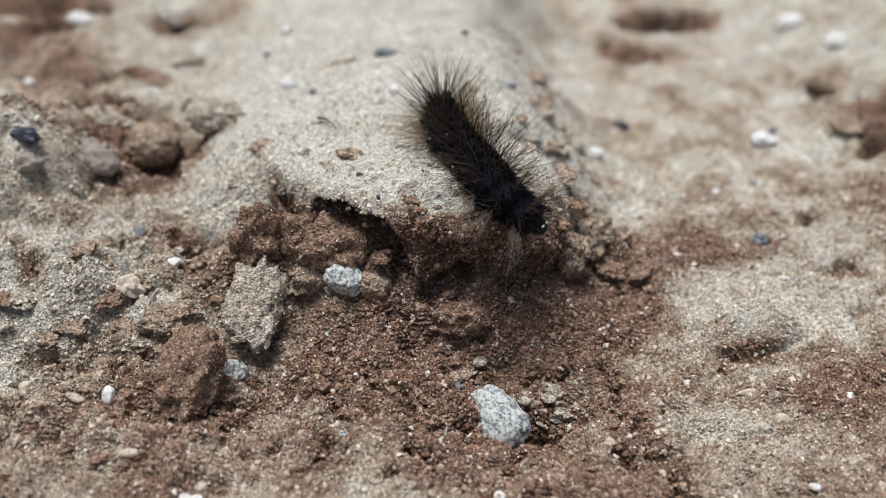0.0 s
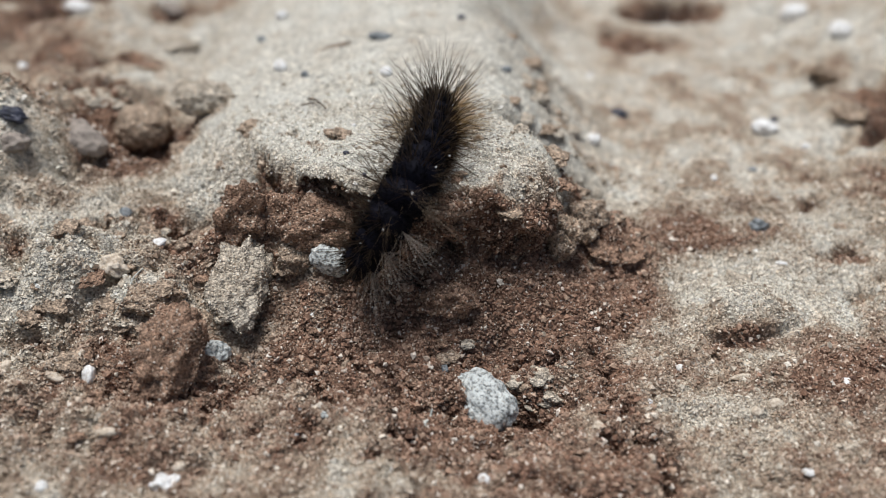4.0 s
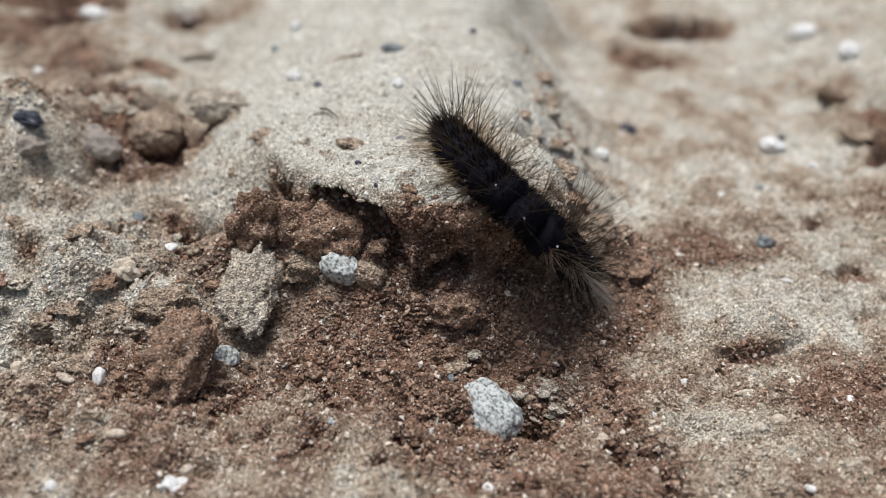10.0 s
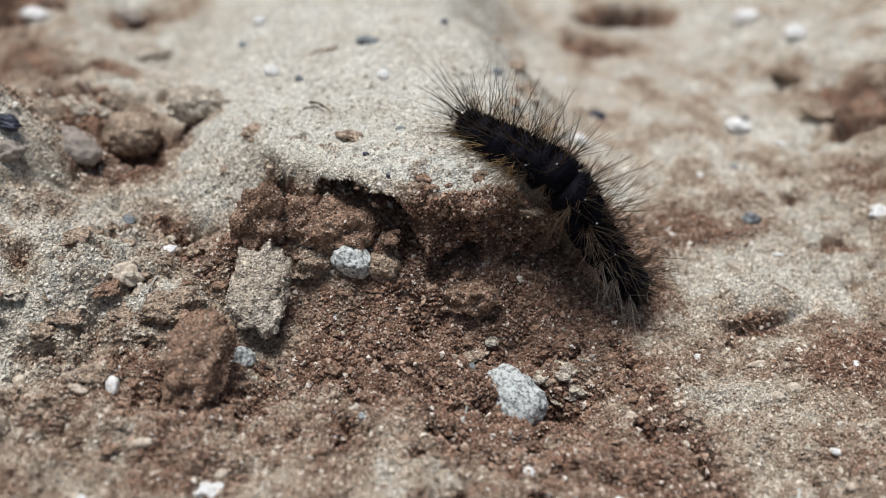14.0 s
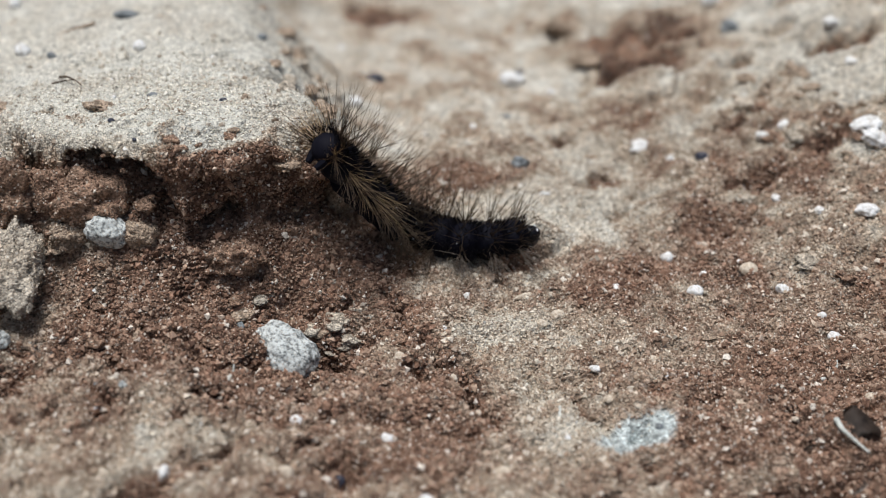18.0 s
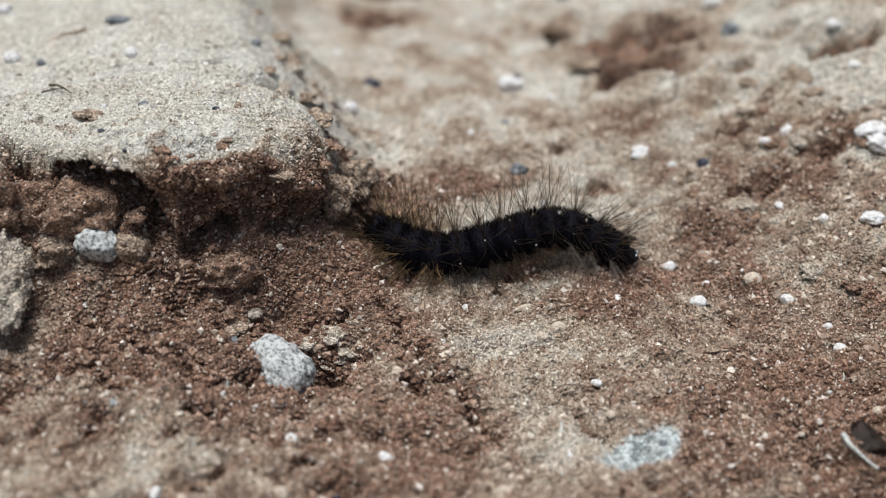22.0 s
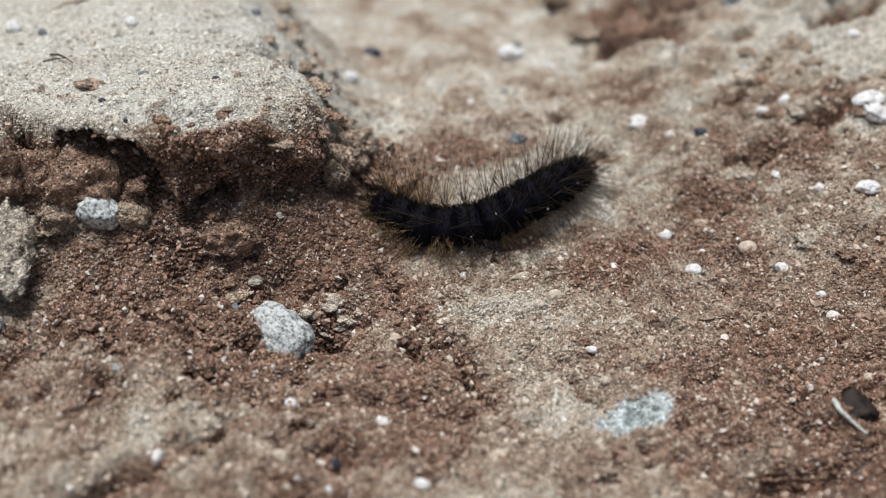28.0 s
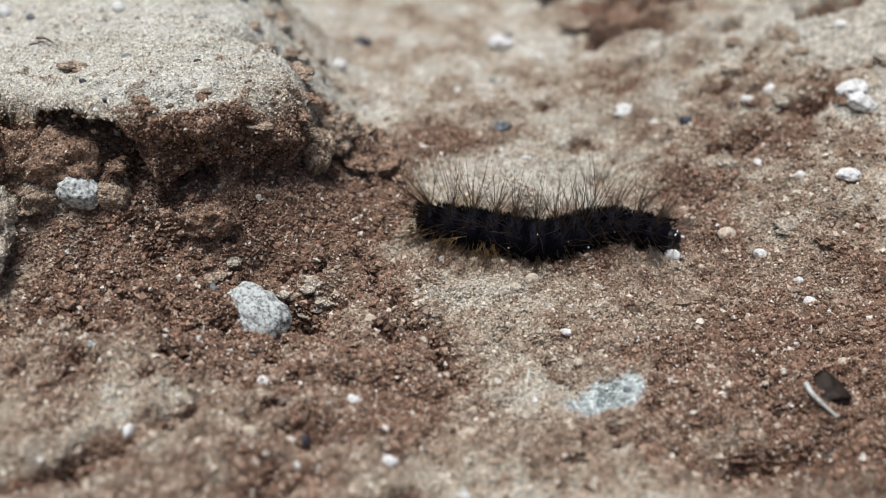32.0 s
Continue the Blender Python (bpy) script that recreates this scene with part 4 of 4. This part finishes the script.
litter("fibre", [(-33.2, 2.4, 0.6), (-33.6, 0.6, 1.2), (-34.6, -1.2, 1.0), (-35.4, -2.4, 0.4)], 0.09, STALK, "fine pale plant fibre hanging over a pebble", "fibre")
litter("straw", [(29.6, -24.2, 0.2), (29.9, -23.2, 0.3), (30.1, -22.4, 0.2)], 0.22, STALK, "pale bit of straw on the sand", "straw")
litter("straw", [(28.6, 1.0, 0.1), (29.4, -1.2, 0.3), (29.8, -2.6, 0.2)], 0.16, TWIG, "thin dark straw across the sand", "straw")


# ---- the caterpillar ----
SEGMENTS = 13
TRACK = []


def crawl(t, *points):
    """Where the body lies at t: five points of its axis from tail to head."""
    TRACK.append((t, np.array(points, float) + (0, -0.4, -0.5)))


def axis(points, n):
    """n places evenly along a smooth line through the points."""
    p = np.vstack([2 * points[0] - points[1], points, 2 * points[-1] - points[-2]])
    out = []
    for k in range(1, len(p) - 2):
        a, b, c, d = p[k - 1 : k + 3]
        for u in np.linspace(0, 1, 20, endpoint=False):
            out.append(0.5 * (2 * b + (c - a) * u + (2 * a - 5 * b + 4 * c - d) * u**2 + (3 * b - a - 3 * c + d) * u**3))
    out = np.array(out + [points[-1]])
    s = np.concatenate([[0], np.cumsum(np.linalg.norm(np.diff(out, axis=0), axis=1))])
    w = np.linspace(0.02 * s[-1], s[-1], n)
    return np.stack([np.interp(w, s, out[:, k]) for k in range(3)], -1)


def strand(bm, root, way, length, droop, width, rng):
    """One stiff curved hair, three-sided and tapered."""
    way = way.normalized()
    side = way.orthogonal().normalized()
    other = way.cross(side)
    bend = Vector((rng.uniform(-1, 1), rng.uniform(-1, 1), rng.uniform(-1, 0.4))) * droop
    rings = []
    for k, u in enumerate((0.0, 0.4, 0.75)):
        c = root + way * (length * u) + bend * (length * u * u)
        w = width * (1 - 0.75 * u)
        rings.append([bm.verts.new(c + (side * math.cos(a) + other * math.sin(a)) * w) for a in (0, 2.09, 4.19)])
    tip = bm.verts.new(root + way * length + bend * length)
    for a, b in zip(rings, rings[1:]):
        for k in range(3):
            bm.faces.new((a[k], a[(k + 1) % 3], b[(k + 1) % 3], b[k]))
    for k in range(3):
        bm.faces.new((rings[2][k], rings[2][(k + 1) % 3], tip))


def ring_body(length, width, tall, rng, lumps=True):
    """A soft ring of the body, with a crease at each end and warts that carry the hair."""
    bm = bmesh.new()
    n, rows = 20, 9
    loops = []
    for r in range(rows):
        u = r / (rows - 1)
        swell = 0.6 + 0.4 * math.sin(math.pi * u) ** 0.6
        if not lumps:
            swell = max(0.12, 1 - (2 * u - 1) ** 2) ** 0.5
        if lumps and r in (0, 1, rows - 2, rows - 1):
            swell *= 0.4 if r in (0, rows - 1) else 0.92
        loop = []
        for k in range(n):
            a = 2 * math.pi * k / n
            wart = 1 + (0.16 * max(0, math.cos(7 * a + 1.6)) ** 2 * math.sin(math.pi * u) ** 3 if lumps else 0) + rng.uniform(-0.025, 0.025)
            loop.append(bm.verts.new(((u - (0.5 if lumps else 0.85)) * length * MM, math.cos(a) * width * swell * wart * MM, math.sin(a) * tall * swell * wart * MM)))
        loops.append(loop)
    for a, b in zip(loops, loops[1:]):
        for k in range(n):
            bm.faces.new((a[k], b[k], b[(k + 1) % n], a[(k + 1) % n]))
    bm.faces.new(loops[0])
    bm.faces.new(loops[-1][::-1])
    bmesh.ops.recalc_face_normals(bm, faces=bm.faces)
    for f in bm.faces:
        f.smooth = True
    return bm


def caterpillar():
    rng = random.Random(5)
    body = tagged(new("caterpillar"), "black hairy caterpillar with golden-brown bristles crawling over the earth", "caterpillar")
    rings = []
    for k in range(SEGMENTS):
        u = k / (SEGMENTS - 1)
        last = k == SEGMENTS - 1
        thick = 2.48 * (0.7 + 0.3 * min(1, k / 2.0) ** 0.7) * (1 - 0.24 * max(0, (u - 0.72) / 0.28))
        if last:
            seg = part("head", ring_body(2.4, 1.05, 1.0, rng, False), HEAD, body, "glossy black head with white marks")
        else:
            seg = part("body_ring", ring_body(2.8 if k == 0 else 3.7, thick, thick * 0.95, rng), CHITIN, body)
        rings.append(seg)
        # hairs spread from the warts: angle round the body, colour, length, count, width
        for name, angle, mat, mean, count, width in (
            ("back_tuft", 96, HAIR_DUSK, 7.8, 9, 0.042),
            ("back_tuft", 62, HAIR_DUSK, 7.2, 9, 0.042),
            ("back_tuft", 128, HAIR_DUSK, 7.2, 9, 0.042),
            ("side_tuft", 34, HAIR_DUSK, 4.6, 8, 0.036),
            ("side_tuft", 150, HAIR_DUSK, 4.6, 8, 0.036),
            ("side_tuft", -10, HAIR_BROWN, 6.0, 26, 0.032),
            ("side_tuft", 190, HAIR_BROWN, 6.0, 26, 0.032),
            ("underfur", None, HAIR_GOLD if k < 4 else HAIR_PALE, 5.0 if k < 4 else 3.4, 84 if k < 4 else 20, 0.016),
            ("fuzz", None, HAIR_DARK, 0.75, 420, 0.05),
        ):
            fur = name in ("underfur", "fuzz")
            if last and (fur or name == "back_tuft"):
                continue
            if last:
                count, mean = 5, 2.6
            elif k == SEGMENTS - 2 and name == "back_tuft":
                mean *= 0.75
            if k >= SEGMENTS - 4 and name == "side_tuft" and mat is HAIR_BROWN:
                mat = HAIR_GREY
            if k == 0 and name == "back_tuft":
                count = 14
            bm = bmesh.new()
            for _ in range(count):
                if fur:
                    a, spread = radians(rng.uniform(-25, 205) if name == "fuzz" else (rng.uniform(-15, 55) if rng.random() < 0.74 else rng.uniform(160, 200))), 0.3
                    root_x = rng.uniform(-1.8, 1.8) if name == "fuzz" else rng.uniform(-1.2, 1.2)
                else:
                    a, spread = radians(angle + rng.gauss(0, 6)), 0.36
                    root_x = rng.gauss(0, 0.12)
                lean = rng.gauss(-1.1 if k == 0 and rng.random() < 0.7 else -0.25 if u < 0.2 else 0.7 if k == SEGMENTS - 2 else 0.2 if k >= SEGMENTS - 4 else 0.0, spread)
                b = a + (0 if fur else rng.gauss(0, 0.42))
                root = Vector((root_x, math.cos(a) * thick * 0.93, math.sin(a) * thick * 0.9)) * MM
                way = Vector((lean, math.cos(b), math.sin(b) + (0.0 if fur else -0.12 if mat in (HAIR_BROWN, HAIR_GREY) else 0.1)))
                strand(bm, root, way, mean * rng.uniform(0.55, 1.15) * MM, 0.1, width * MM, rng)
            part(name, bm, mat, seg)
        if 1 <= k < SEGMENTS - 1:
            for side, a in ((-1, radians(rng.uniform(12, 60))), (1, radians(rng.uniform(120, 168)))):
                if rng.random() < 0.3:
                    continue
                bm = bmesh.new()
                bmesh.ops.create_icosphere(bm, subdivisions=1, radius=rng.uniform(0.07, 0.13) * MM, matrix=Matrix.Translation(
                    Vector((rng.uniform(-0.5, 0.5), math.cos(a) * thick * 1.22, math.sin(a) * thick * 1.18)) * MM))
                part("white_spot", bm, MARK, seg, "tiny white wart")
        if 3 <= k <= 6 or k == 0:
            for side in (-1, 1):
                bm = bmesh.new()
                bmesh.ops.create_cone(bm, cap_ends=True, segments=8, radius1=0.32 * MM, radius2=0.55 * MM, depth=1.3 * MM,
                                      matrix=pose(0, side * 0.9 * MM, -1.75 * MM, side * -14))
                part("proleg", bm, CHITIN, seg)
        if SEGMENTS - 4 <= k < SEGMENTS - 1:
            for side in (-1, 1):
                bm = bmesh.new()
                bmesh.ops.create_cone(bm, cap_ends=True, segments=6, radius1=0.08 * MM, radius2=0.28 * MM, depth=1.5 * MM,
                                      matrix=pose(0.2 * MM, side * 0.7 * MM, -1.5 * MM, side * -20))
                part("leg", bm, HEAD, seg)
        if last:
            for side in (-1, 1):
                bm = bmesh.new()
                bmesh.ops.create_uvsphere(bm, u_segments=8, v_segments=6, radius=0.15 * MM, matrix=pose(-0.12 * MM, side * 0.42 * MM, 0.74 * MM) @ Matrix.Diagonal((0.6, 1.9, 0.6, 1)))
                part("head_mark", bm, MARK, seg, "white mark on the head")
    return body, rings


CATERPILLAR, RINGS = caterpillar()


def motions():
    crawl(0, (-3.3, 27.0, 14.1), (-2.3, 19.2, 15.1), (0.8, 11.6, 16.0), (3.6, 4.8, 16.7), (7.9, 1.8, 15.2))
    crawl(0.5, (-1.9, 25.9, 14.3), (-0.5, 17.8, 15.4), (1.9, 7.3, 17.0), (4.4, 3.6, 16.3), (8.0, 1.5, 14.7))
    crawl(1, (-0.2, 22.8, 14.7), (1.0, 14.0, 15.9), (2.5, 5.6, 16.7), (4.0, 2.7, 15.5), (6.7, 1.4, 12.8))
    crawl(1.5, (-1.1, 23.6, 14.6), (0.1, 16.0, 15.6), (-0.3, 7.7, 16.9), (-2.1, 3.8, 16.6), (-4.7, 1.4, 15.6))
    crawl(2, (-1.0, 19.9, 15.0), (0.1, 13.9, 15.8), (-2.0, 6.7, 17.0), (-4.4, 2.5, 16.4), (-7.7, 0.3, 14.1))
    crawl(2.5, (-1.1, 25.7, 14.3), (-1.0, 17.8, 15.4), (-2.4, 6.8, 17.0), (-4.1, 2.1, 16.0), (-7.4, 1.7, 9.9))
    crawl(3, (-0.2, 24.3, 14.5), (-0.3, 17.4, 15.4), (-2.3, 6.3, 17.0), (-4.3, 1.7, 15.7), (-7.6, 1.5, 8.8))
    crawl(3.5, (-2.4, 22.5, 14.8), (-2.5, 15.6, 15.7), (-4.2, 5.4, 17.1), (-5.8, 1.1, 15.4), (-8.1, 1.3, 8.3))
    crawl(4, (-2.5, 21.9, 14.9), (-2.5, 14.2, 16.0), (-4.0, 3.8, 16.8), (-6.1, 0.3, 14.0), (-9.7, -0.9, 6.8))
    crawl(4.5, (-3.2, 21.8, 14.9), (-3.0, 15.8, 15.7), (-3.5, 4.1, 16.8), (-4.0, 0.9, 12.2), (-4.3, -1.6, 3.3))
    crawl(6.5, (-3.4, 20.2, 15.1), (-3.4, 13.7, 16.0), (-2.9, 3.1, 16.4), (-0.9, 0.7, 11.3), (3.8, 1.0, 4.7))
    crawl(7, (-3.3, 18.6, 15.3), (-3.2, 11.8, 16.3), (-1.6, 2.6, 15.8), (1.6, 0.9, 13.0), (7.8, 1.6, 7.0))
    crawl(7.5, (-3.1, 20.8, 15.1), (-3.0, 13.6, 16.1), (-1.4, 3.9, 16.6), (1.4, 1.7, 14.0), (7.0, 1.4, 8.8))
    crawl(8, (-3.0, 24.7, 14.4), (-2.5, 17.3, 15.4), (-0.3, 6.2, 17.1), (2.4, 3.1, 15.0), (7.8, 1.5, 9.3))
    crawl(8.5, (-3.4, 22.2, 14.8), (-2.4, 14.9, 15.8), (0.8, 8.9, 16.8), (4.1, 3.9, 16.4), (9.9, 1.3, 12.6))
    crawl(9, (-3.7, 23.4, 14.6), (-3.2, 17.7, 15.3), (1.3, 8.1, 17.0), (5.7, 3.2, 16.1), (12.7, -0.8, 11.7))
    crawl(9.5, (-3.6, 19.4, 15.1), (-1.6, 11.9, 16.2), (3.3, 4.6, 16.4), (8.8, 1.1, 14.0), (16.0, 8.5, 2.2))
    crawl(10, (-2.7, 17.9, 15.3), (-0.9, 12.1, 16.1), (3.5, 4.5, 16.5), (8.3, 1.2, 14.2), (15.6, 8.7, 2.4))
    crawl(10.5, (-2.8, 18.3, 15.2), (-0.9, 11.9, 16.1), (3.9, 4.1, 16.5), (8.7, 1.1, 14.1), (16.3, 9.8, 2.4))
    crawl(11, (-3.3, 21.5, 14.9), (0.3, 12.2, 16.0), (4.2, 3.8, 16.4), (8.3, 1.1, 13.3), (15.6, 7.0, 2.3))
    crawl(11.5, (-4.6, 23.1, 14.6), (0.3, 13.4, 15.9), (4.9, 4.9, 16.9), (8.9, 1.1, 13.8), (14.6, 4.8, 2.3))
    crawl(12, (-3.7, 19.4, 15.1), (0.8, 12.1, 16.0), (5.3, 3.3, 16.2), (9.9, 1.9, 11.5), (16.8, 3.7, 1.6))
    crawl(12.5, (-3.9, 19.9, 15.0), (0.1, 12.6, 16.0), (5.1, 4.1, 16.6), (10.0, 1.3, 12.5), (18.0, 4.6, 1.4))
    crawl(13, (-4.1, 18.4, 15.2), (1.4, 13.6, 15.9), (5.3, 4.2, 16.7), (9.7, 1.8, 11.5), (19.3, 4.3, 1.4))
    crawl(13.5, (-2.2, 18.1, 15.3), (3.7, 10.9, 16.2), (7.6, 4.0, 16.7), (12.0, 3.8, 9.6), (19.2, 4.4, 1.4))
    crawl(15.5, (2.1, 9.2, 16.8), (7.6, 3.4, 16.4), (13.8, 5.7, 9.2), (20.4, 7.2, 1.8), (24.4, 0.0, 1.1))
    crawl(16, (2.7, 8.3, 17.1), (7.9, 3.3, 16.4), (15.7, 5.7, 9.0), (23.3, 7.6, 1.8), (27.6, -0.7, 1.6))
    crawl(16.5, (6.3, 7.2, 16.9), (11.4, 3.0, 15.4), (18.2, 4.5, 7.1), (24.2, 2.0, 2.1), (28.9, -2.1, 1.4))
    crawl(17, (6.7, 4.8, 17.0), (12.5, 3.4, 13.2), (18.1, 3.2, 6.7), (24.2, 1.5, 1.7), (31.8, -0.3, 1.9))
    crawl(17.5, (8.0, 3.5, 16.5), (14.4, 5.6, 9.1), (21.3, 7.0, 1.8), (25.9, 0.9, 2.0), (33.2, 0.5, 2.5))
    crawl(18, (9.5, 2.4, 16.0), (14.7, 5.0, 8.5), (21.0, 7.4, 1.8), (26.8, 2.6, 2.6), (34.7, 2.4, 3.8))
    crawl(18.5, (10.5, 2.1, 15.3), (17.1, 7.9, 4.8), (22.9, 4.9, 1.8), (29.1, 2.3, 3.4), (37.6, 6.1, 4.0))
    crawl(19, (10.5, 1.6, 14.4), (16.3, 3.2, 8.2), (23.8, 4.0, 2.0), (29.9, 1.3, 3.1), (37.9, 3.0, 4.1))
    crawl(19.5, (11.1, 1.7, 13.8), (17.6, 2.5, 7.4), (25.0, 3.5, 2.3), (31.4, 2.1, 3.6), (39.5, 4.3, 4.0))
    crawl(20, (15.7, 10.3, 4.1), (21.9, 7.9, 1.8), (27.7, 3.2, 3.0), (34.5, 2.9, 4.2), (44.0, 7.3, 2.6))
    crawl(20.5, (16.7, 10.3, 2.6), (23.0, 6.5, 1.8), (28.9, 3.2, 3.5), (36.0, 3.7, 4.4), (45.7, 7.3, 2.6))
    crawl(21, (16.4, 9.4, 2.3), (22.4, 4.3, 1.5), (28.6, 2.2, 3.2), (36.7, 4.2, 4.4), (45.7, 4.3, 2.6))
    crawl(21.5, (16.8, 9.6, 2.3), (23.2, 3.3, 1.8), (29.5, 2.0, 3.4), (37.7, 4.2, 4.4), (46.2, 4.4, 2.6))
    crawl(22, (17.0, 9.2, 2.1), (22.8, 3.6, 1.7), (29.1, 2.7, 3.4), (37.9, 3.9, 4.3), (46.3, 0.3, 2.4))
    crawl(22.5, (17.1, 9.1, 2.1), (24.1, 3.0, 2.2), (32.1, 2.2, 3.8), (38.8, 2.0, 3.6), (40.5, -8.6, 2.5))
    crawl(23, (16.2, 8.6, 2.2), (23.2, 4.2, 1.8), (31.0, 0.9, 2.9), (37.3, -3.2, 2.1), (37.2, -15.3, 3.1))
    crawl(23.5, (15.9, 8.3, 2.3), (23.1, 3.6, 1.8), (31.0, 0.5, 2.7), (36.9, -4.9, 2.0), (37.8, -15.6, 3.2))
    crawl(24, (16.2, 8.4, 2.2), (22.8, 4.3, 1.6), (30.7, 0.5, 2.7), (36.5, -5.1, 2.1), (39.7, -14.8, 3.3))
    crawl(24.5, (16.4, 8.1, 2.1), (23.1, 3.1, 1.8), (30.3, -0.6, 1.5), (36.6, -6.3, 2.0), (41.7, -11.8, 3.0))
    crawl(25, (16.2, 8.4, 2.2), (22.9, 2.7, 1.8), (29.3, -1.1, 1.4), (37.2, -1.9, 2.1), (46.5, 0.6, 2.3))
    crawl(25.5, (16.3, 8.3, 2.2), (22.5, 2.5, 1.6), (30.5, -0.9, 1.4), (38.3, 1.1, 3.0), (45.3, 10.7, 3.9))
    crawl(27.5, (17.3, 9.0, 2.1), (22.6, 4.0, 1.5), (28.5, 1.9, 3.0), (36.1, 5.5, 4.5), (44.7, 13.4, 2.4))
    crawl(28, (17.6, 7.8, 1.8), (22.8, 2.9, 1.7), (28.9, 1.7, 3.1), (36.2, 4.7, 4.5), (44.8, 12.6, 2.4))
    crawl(28.5, (19.8, 6.8, 1.7), (24.4, 2.9, 2.2), (29.8, 1.8, 3.4), (36.7, 5.6, 5.0), (45.5, 10.7, 3.0))
    crawl(29, (20.7, 4.3, 1.3), (25.9, 1.6, 2.2), (32.4, 2.5, 4.7), (40.4, 8.2, 4.2), (47.1, 9.7, 2.2))
    crawl(29.5, (20.1, 4.2, 1.3), (25.4, 1.9, 2.2), (31.9, 2.6, 4.9), (39.9, 8.3, 4.6), (47.7, 10.1, 3.1))
    crawl(30, (19.3, 4.2, 1.3), (26.3, 2.8, 2.5), (33.4, 2.9, 5.6), (41.9, 7.1, 4.9), (49.9, 4.2, 4.4))
    crawl(30.5, (19.8, 4.5, 1.4), (26.7, 2.8, 2.7), (33.7, 2.4, 5.9), (41.4, 1.9, 5.0), (48.6, -3.2, 3.0))
    crawl(31, (20.0, 4.7, 1.5), (27.4, 3.2, 3.2), (35.1, 2.7, 6.2), (43.8, 2.0, 4.3), (49.9, -5.3, 3.0))
    crawl(31.5, (22.5, 3.4, 1.5), (29.4, -0.0, 1.6), (36.9, -2.3, 2.1), (44.9, -3.3, 2.1), (50.8, -6.9, 3.5))
    crawl(32, (24.1, 1.5, 1.6), (30.7, -1.6, 1.6), (37.2, -4.1, 2.0), (45.2, -2.5, 2.2), (51.5, -6.6, 3.6))
    rows = [[] for _ in RINGS]
    base = []
    for t, points in TRACK:
        line = axis(points, SEGMENTS)
        heart = line[SEGMENTS // 2]
        base.append((t, Matrix.Translation(Vector(heart) * MM)))
        way = np.gradient(line, axis=0)
        for k in range(SEGMENTS):
            x = Vector(way[k]).normalized()
            y = Vector((0, 0, 1)).cross(x).normalized()
            z = x.cross(y)
            m = Matrix((x, y, z)).transposed().to_4x4()
            m.translation = Vector(line[k] - heart) * MM
            rows[k].append((t, m))
    walk(CATERPILLAR, base)
    for seg, some in zip(RINGS, rows):
        walk(seg, some)


motions()
